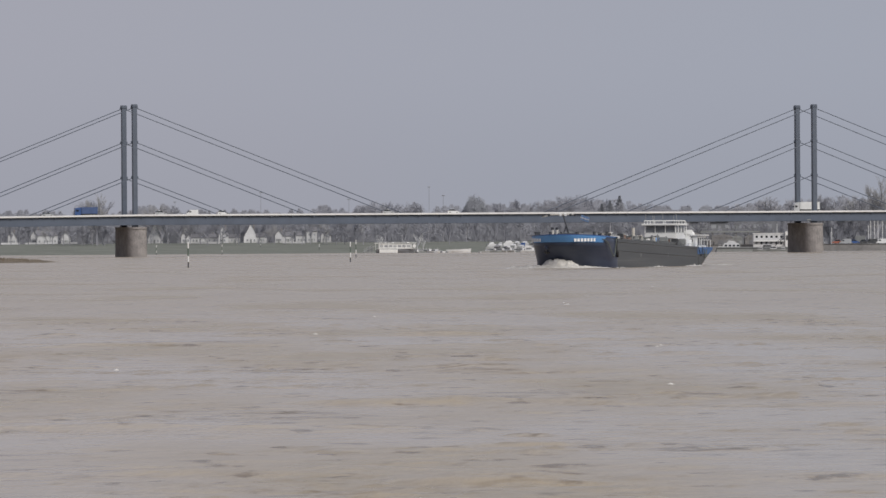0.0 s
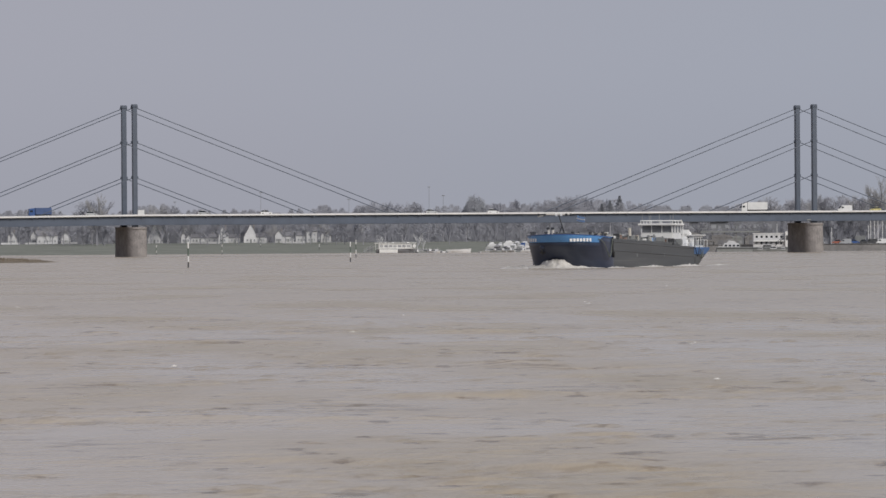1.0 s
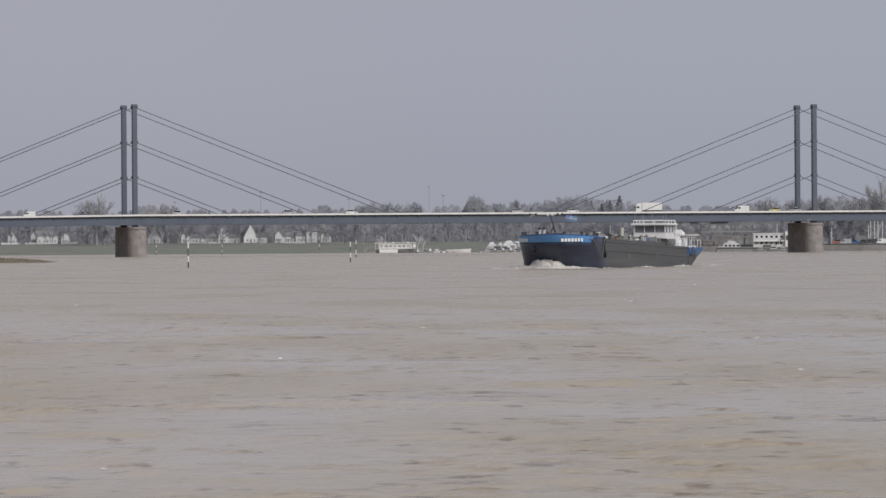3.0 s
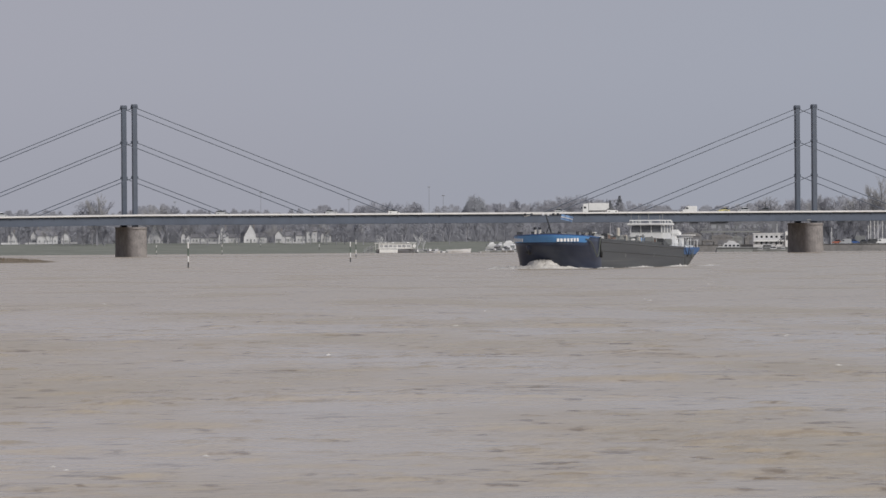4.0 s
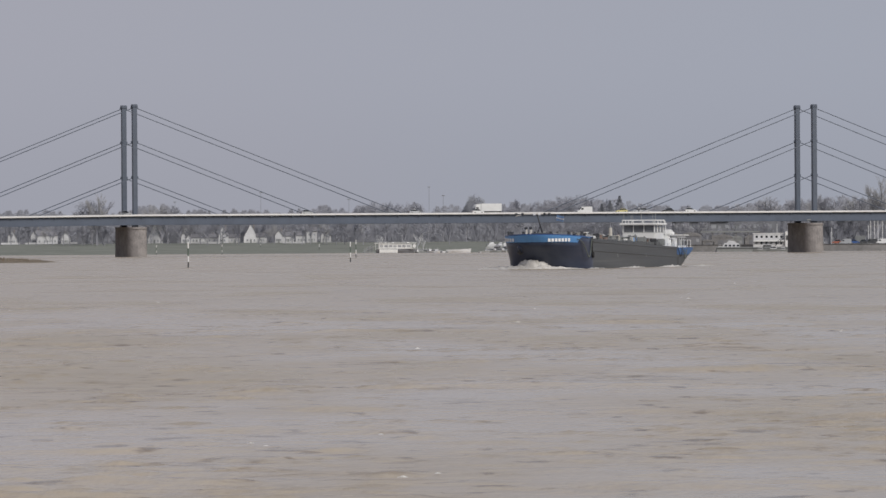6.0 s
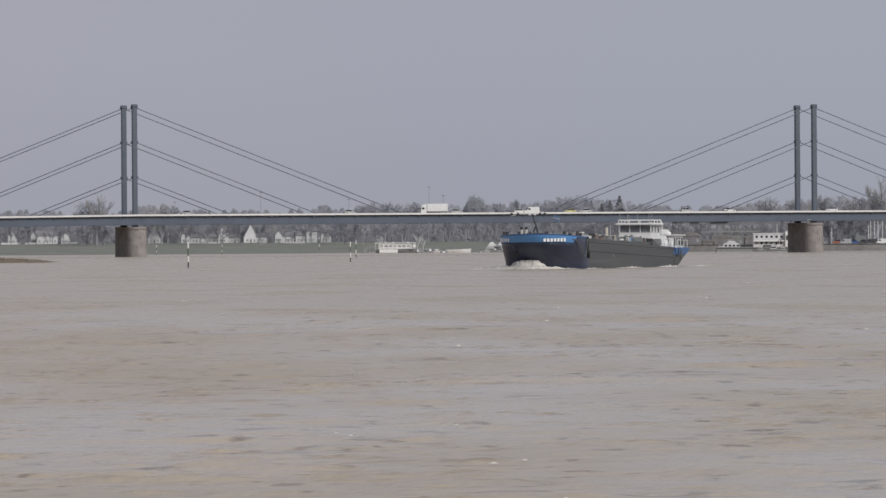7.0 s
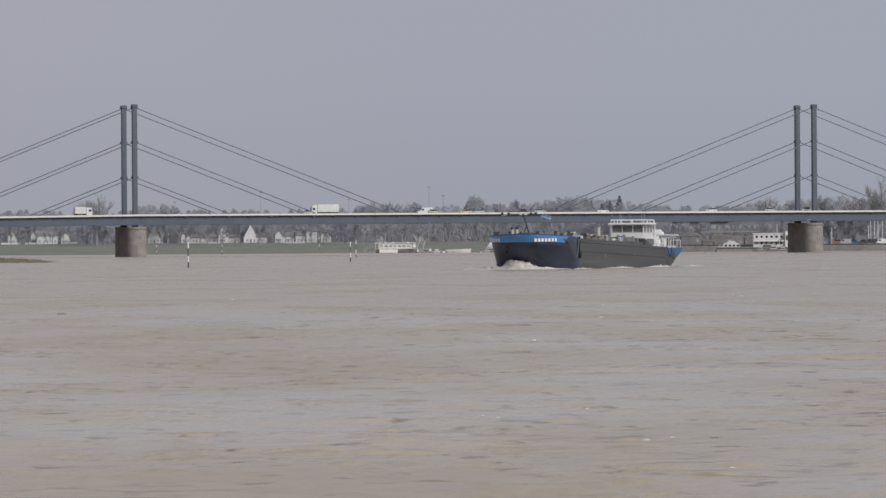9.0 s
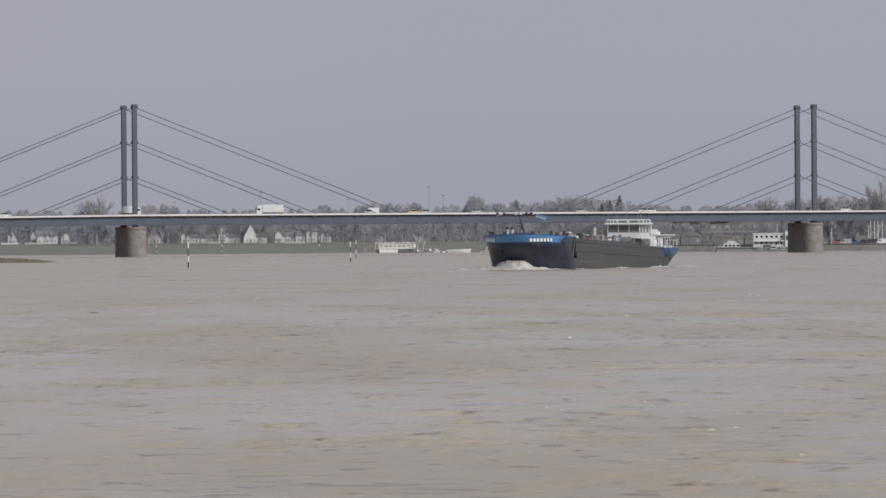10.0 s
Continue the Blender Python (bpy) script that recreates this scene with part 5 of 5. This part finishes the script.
    # larger boats in the row behind
    for b, l in ((9.3, 9), (10.7, 10), (12.0, 9), (13.3, 11), (14.6, 10), (15.8, 9), (17.0, 10)):
        cruiser(afloat(b, rng.uniform(2846, 2856), rng.choice((75, 100, 20, 120))), l, "tall white motor cruiser moored behind smaller boats", rng.choice((BOAT_WHITE, GREY)), True, True)
    # boats laid up on trestles on the bank behind
    for b, l in ((8.4, 7), (9.9, 8.5), (11.3, 9), (12.6, 8), (13.9, 9.5), (15.3, 9), (16.6, 8)):
        x = b * 2.93
        ob = cruiser(pose(x, 2930, ground_z(x, 2930) + 0.9, 0, 0, rng.choice((12, 165, 70, 110))), l, "white motor boat laid up on trestles on the bank", rng.choice((BOAT_WHITE, CAR_GREY)), True, True)
        for k in (-0.25, 0.25):
            part("trestle", box(B(), l * k - 0.15, l * k + 0.15, -l * 0.11, l * 0.11, -1.0, 0.05), DARK, ob)
    cruiser(afloat(2.57, 2825, 3), 11.5, "long white open boat lying at the bank", BOAT_WHITE, False)
    for b, w in ((-2.00, 16), (11.52, 26)):
        ob = part("jetty", box(B(), -w / 2, w / 2, -1, 1, -0.3, 0.55, 0.05), GREY, None)
        ob.matrix_basis = afloat(b, 2822)
        tagged(ob, "low floating jetty for boats", "jetty", "jetties")
    big = cruiser(afloat(48.3, 2512, 178), 10.5, "white cabin cruiser with dark hull moored behind the pontoon", WHITE, True, True)
    big.scale = (1, 1, 1.2)
    cruiser(afloat(46.9, 2511, 5), 5.5, "small white cabin cruiser moored behind the pontoon").scale = (1, 1, 1.6)
    for b, l in ((53.4, 5.5), (55.6, 7), (57.2, 5)):
        cruiser(afloat(b, 2499, 175), l, "white motor boat moored before the clubhouse", GREY).scale = (1, 1, 1.25)
    # grey pontoon and the white boathouse on it
    ob = thing("pontoon", afloat(51.24, 2506), "long grey steel pontoon moored at the quay", "pontoon")
    part("float", box(B(), -13, 17, -3, 3, -0.5, 2.0, 0.2), GREY, ob)
    part("fender_strip", box(B(), -13, 17, -3.15, -3.0, 1.3, 1.6), DARK, ob)
    ob = thing("boathouse", pose(55.05 * 2.52, 2520, 2.2), "white flat-roofed clubhouse on the quay with small windows", "house")
    part("wall", box(B(), -7.0, 7.0, -3.5, 3.5, -2.0, 5.3, 0.05), RENDER_WALL, ob)
    part("roof", box(B(), -7.3, 7.3, -3.8, 3.8, 5.3, 5.6, 0.04), WHITE, ob)
    for k in range(6):
        part("window", box(B(), -6.1 + k * 2.1, -5.2 + k * 2.1, -3.56, -3.5, 3.6, 4.5), GLASS, ob)
        part("window", box(B(), -6.2 + k * 2.1, -5.3 + k * 2.1, -3.56, -3.5, 0.9, 1.9), GLASS if k % 3 else GREY, ob)
    part("balcony", box(B(), -7.0, 7.2, -4.6, -3.6, 1.9, 2.05), GREY, ob)
    part("balcony_rail", box(B(), -7.0, 7.2, -4.62, -4.56, 2.05, 2.55), WHITE, ob)
    part("stair_tower", box(B(), 6.4, 8.0, -5.2, -3.2, -1.6, 6.3, 0.05), WHITE, ob, "white stair tower")
    part("tower_door", box(B(), 6.7, 7.5, -5.28, -5.2, 2.6, 4.6), DARK, ob)
    part("stair", rod(rod(B(), (2.0, -4.8, 0.2), (5.9, -4.8, 3.6), 0.14), (2.0, -4.8, 1.0), (5.9, -4.8, 4.4), 0.08), DARK, ob)
    part("skip", box(B(), -3.0, 0.5, -5.6, -4.2, -1.0, 0.5, 0.1), DARK, ob)
    part("flagstaff", rod(B(), (3.2, 0, 5.4), (3.2, 0, 9.5), 0.08), WHITE, ob)


build_boats()


# ---- quay with vehicles, masts and the landing bridge ----
def build_quay():
    quay = part("quay_wall", box(B(), 94, 420, 2529, 2545, -3, 2.95, 0.1), CONCRETE, None)
    tagged(quay, "stained grey concrete quay wall", "quay", kind="structure")
    coping = part("quay_coping", box(B(), 94, 420, 2528.6, 2530, 2.955, 3.03, 0.02), CONCRETE, None)
    tagged(coping, "worn concrete quay edge", "quay", kind="structure")
    z = 2.95
    top = lambda b, y=2537: pose(b * y / 1000, y, z)
    for fn, name, label, paint, b, turn in (
            (car, "hatchback", "orange-red car parked on the quay", RED, 66.3, 180), (van, "delivery_van", "pale blue van parked on the quay", CAR_GREY, 67.8, 180),
            (car, "saloon_car", "dark blue car parked on the quay", CAR_BLUE, 69.43, 0), (car, "saloon_car", "dark car parked on the quay", DARK, 71.05, 0),
            (van, "delivery_van", "dark van parked on the quay", DARK, 72.19, 180), (van, "delivery_van", "white van parked on the quay", WHITE, 74.00, 180), (car, "saloon_car", "grey car parked on the quay", CAR_GREY, 63.62, 0)):
        ob = fn(name, label, paint, top(b) @ pose(0, 0, 0, 0, 0, turn))
        ob["group"] = "vehicles parked on the quay"
        ob.scale = (0.9, 0.9, 1.25 if fn is car else 0.9)
    ob = thing("site_container", top(70.29, 2541), "pale grey container standing on the quay", "container")
    part("box", box(B(), -2.2, 2.2, -1.2, 1.2, 0, 3.4, 0.05), GREY, ob)
    for k in range(9):
        part("rib", box(B(), -2.1 + k * 0.5, -1.9 + k * 0.5, -1.28, -1.2, 0.1, 3.3), GREY, ob)
    for b, h in ((72.10, 10.5), (72.76, 11.5), (73.33, 11.0), (74.10, 12.0), (71.71, 8), (65.52, 7), (62.48, 6)):
        ob = thing("boat_mast", top(b, 2543), "slim white mast standing behind the quay", "mast", "masts behind the quay")
        part("pole", rod(B(), (0, 0, 0), (0, 0, h), 0.15, 0.1), WHITE, ob)
        part("spreader", rod(B(), (-0.7, 0, h * 0.7), (0.7, 0, h * 0.7), 0.05), WHITE, ob)
    # raised landing bridge with railing and posts
    y = 2560
    x0, x1 = 43.43 * 2.56, 53.43 * 2.56
    ob = thing("footbridge", pose(0, y, 0), "long raised footbridge with grey railing behind the quay", "footbridge")
    part("walkway", box(B(), x0, x1, -1.2, 1.2, 8.2, 8.9, 0.05), GREY, ob)
    for k in range(22):
        x = x0 + (x1 - x0) * k / 21
        part("rail_post", rod(B(), (x, -1.15, 8.9), (x, -1.15, 10.0), 0.05, sides=6), GREY, ob)
    part("handrail", rod(B(), (x0, -1.15, 10.0), (x1, -1.15, 10.0), 0.06), GREY, ob)
    for k in range(6):
        x = x0 + (x1 - x0) * k / 5
        part("pillar", box(B(), x - 0.25, x + 0.25, -0.5, 0.5, 2.0, 8.2), CONCRETE, ob)
    # sheds
    for b, w, d, h, m, label in ((41.71, 8.5, 8, 6.2, HALL_WALL, "grey arched shed beside the footbridge"), (44.67, 5, 8, 3.0, CONCRETE, "low grey shed beside the footbridge"), (46.95, 9, 8, 5.2, CONCRETE, "dark flat-roofed shed behind the quay"), (49.43, 5, 7, 4.6, GREY, "pale shed with blue front behind the quay"), (52.00, 6, 8, 4.8, CONCRETE, "grey flat-roofed shed behind the quay"), (39.05, 3.5, 8, 6.0, HALL_WALL, "grey shed behind the quay")):
        ob = thing("shed", pose(b * 2.575, 2575, 2.3), label, "shed", "sheds behind the quay")
        part("wall", box(B(), -w / 2, w / 2, -d / 2, d / 2, -0.5, h * 0.72), m, ob)
        bm = B()
        pts = [(math.cos(math.pi * i / 8) * (w / 2 + 0.2), h * 0.72 + math.sin(math.pi * i / 8) * h * 0.28) for i in range(9)]
        r = [[bm.verts.new((x, yy, zz)) for x, zz in pts] for yy in (-d / 2 - 0.2, d / 2 + 0.2)]
        for i in range(8):
            bm.faces.new((r[0][i], r[0][i + 1], r[1][i + 1], r[1][i]))
        bm.faces.new(r[0])
        bm.faces.new(r[1])
        part("roof", bm, CONCRETE if m is not GREY else GREY, ob)
        part("door", box(B(), -w * 0.2, w * 0.2, -d / 2 - 0.06, -d / 2, 0, h * 0.5), HALL_WALL, ob)
        part("window", box(B(), w * 0.27, w * 0.42, -d / 2 - 0.05, -d / 2, h * 0.3, h * 0.55), HOUSE_GLASS, ob)
    # long hall with a pale blue roof edge, seen under the deck
    ob = thing("long_hall", pose(43.62 * 2.68, 2680, 2.3), "long low hall with pale blue roof edge and window row", "hall")
    part("wall", box(B(), -13, 34, -6, 6, -0.5, 11.0), HALL_WALL, ob)
    part("roof", box(B(), -14, 12, -7, 7, 11.0, 11.5, 0.05), CAR_GREY, ob)
    for k in range(14):
        part("window", box(B(), -12 + k * 3.2, -10.9 + k * 3.2 + 0.6 * (k % 3), -6.06, -6.0, 8.0, 9.3 + 0.4 * (k % 2)), HOUSE_GLASS if k % 4 else GREY, ob)


build_quay()


# ---- striped marker poles in the flood ----
def marker(b, away, high, base_z=0.0, bands=((0, 0.22, 0), (0.22, 0.46, 1), (0.46, 0.76, 2), (0.76, 1.0, 1))):
    ob = thing("marker_pole", pose(b * away / 1000, away, base_z), "white, green and black banded marker pole standing in water", "marker pole", "marker poles")
    part("post", rod(B(), (0, 0, -3), (0, 0, 0.02), 0.13), DARK, ob)
    for f0, f1, m in bands:
        part("band", rod(B(), (0, 0, f0 * high), (0, 0, f1 * high), 0.12, sides=12), (DARK, WHITE, GREEN)[m], ob)
    return ob


for b, away, high in ((-42.95, 958, 4.1), (-15.62, 1245, 4.25), (-14.67, 1664, 5.1), (-37.24, 2600, 4.6), (-48.29, 2620, 4.4)):
    marker(b, away, high)
for b, away, high in ((-30.76, 3040, 3.2), (-20.86, 2960, 6.8)):
    marker(b, away, high, ground_z(b * away / 1000, away) - 0.1)


# ---- bar of silt at the river's edge ----
def build_bar():
    us, vs = np.linspace(-1, 1, 60), np.linspace(-1, 1, 30)
    u, v = np.meshgrid(us, vs)
    z = np.zeros_like(u)
    for i in range(u.shape[0]):
        for j in range(u.shape[1]):
            n = noise.fractal(Vector((u[i, j] * 14, v[i, j] * 5, 2.0)), 0.9, 2.0, 5)
            z[i, j] = 1.35 * (1 - u[i, j] ** 6) * (1 - v[i, j] ** 2) ** 0.7 + 0.3 * n - 0.3
    ob = sheet("mud_bank", -133.4 + u * 44, 1380 + v * 42, z, SAND)
    tagged(ob, "low brown bank of silt and dead reeds in the river", "mud bank", kind="structure")


build_bar()


def build_reeds():
    """Dead reeds along the top of the mud bank."""
    rng = random.Random(19)
    bm = B()
    for k in range(2600):
        u = rng.uniform(-0.9, 0.93)
        x, y = -133.4 + u * 44, 1380 + rng.uniform(-30, 25)
        z = 1.35 * (1 - u ** 6) * (1 - ((y - 1380) / 42) ** 2) ** 0.7 - 0.55
        h = rng.uniform(0.1, 0.45) * (1 if z > 0.1 else 0.3)
        w, lean = rng.uniform(0.05, 0.16), rng.uniform(-0.3, 0.3)
        bm.faces.new([bm.verts.new(p) for p in ((x - w, y, max(z, -0.1)), (x + w, y, max(z, -0.1)), (x + lean, y, max(z, -0.1) + h + 0.3))])
    ob = part("dead_reeds", bm, SAND, None)
    tagged(ob, "brown dead reeds on the mud bank", "reeds", kind="stuff")


build_reeds()


# ---- slim masts on the skyline ----
for b, away, top in ((-30.67, 3300, 33), (-2.29, 3350, 36), (0.10, 3350, 31), (-15.81, 3320, 29), (-45.14, 3300, 28)):
    ob = thing("lamp_mast", spot(b, away), "slim grey mast rising above the distant trees", "mast", "masts on the skyline")
    part("pole", rod(B(), (0, 0, 0), (0, 0, top - 5), 0.13, 0.08), GREY, ob)
    part("head", box(B(), -0.8, 0.8, -0.2, 0.2, top - 5, top - 4.6, 0.05), GREY, ob)


# ---- flecks of foam drifting on the water ----
def build_flecks():
    rng = random.Random(31)
    bm = B()
    for k in range(16):
        y = 40 + 420 * rng.random() ** 1.6
        x = rng.uniform(-0.11, 0.085) * y - 4
        r = rng.uniform(0.02, 0.055) * (1 + y / 250)
        ring = []
        for i in range(10):
            a = i * 0.6283
            q = r * rng.uniform(0.5, 1.1)
            ring.append(bm.verts.new((x + 1.6 * q * math.cos(a), y + q * math.sin(a), 0.03)))
        top = bm.verts.new((x, y, 0.03 + r * 0.5))
        for i in range(10):
            bm.faces.new((ring[i], ring[(i + 1) % 10], top))
    ob = part("foam_flecks", bm, FOAM, water)
    tagged(ob, kind="stuff")


build_flecks()


# ---- what moves ----
def motions():
    walk(barge, [(0, BERTH[0]), (10, BERTH[1])])
    walk(bow_wave, [(0, BERTH[0]), (10, BERTH[1])])
    walk(water, [(0, pose(0, 0, 0)), (10, pose(13, 50, 0))])
    # broken water rises and falls along the bow
    for i, ob in enumerate(foam_pieces):
        rows = []
        for k in range(41):
            t = k * 0.25
            rows.append((t, pose(0.2 * math.sin(2.9 * t + i * 2.1), 0.25 * math.sin(2.3 * t + i), 0.13 * math.sin(4.3 * t + i * 1.7) - 0.06)))
        walk(ob, rows)
    # the flag's panels swing, each from the end of the one before
    rows = [[], [], []]
    for k in range(51):
        t = k * 0.2
        at, yaw = Vector((-13.5, 1.3, 6.45)), 62.0
        for i in range(3):
            yaw += 14 * math.sin(7.0 * t - 1.5 * i) + 6 * math.sin(11.3 * t + i)
            m = Matrix.Translation(at) @ Matrix.Rotation(radians(yaw), 4, "Z") @ Matrix.Rotation(radians(10 + 5 * math.sin(5 * t + i)), 4, "Y")
            rows[i].append((t, m))
            at = m @ Vector((-0.6, 0, 0))
    for ob, r in zip(flag_panels, rows):
        walk(ob, r)
    for ob, lane, s0, s1, turn in TRAFFIC:
        along = [s0 + (s1 - s0) * k / 20 for k in range(21)]
        walk(ob, [(k * 0.5, BRIDGE @ pose(p, lane, DECK - 0.1 - drop(p), 0, 0, turn)) for k, p in enumerate(along)])


motions()
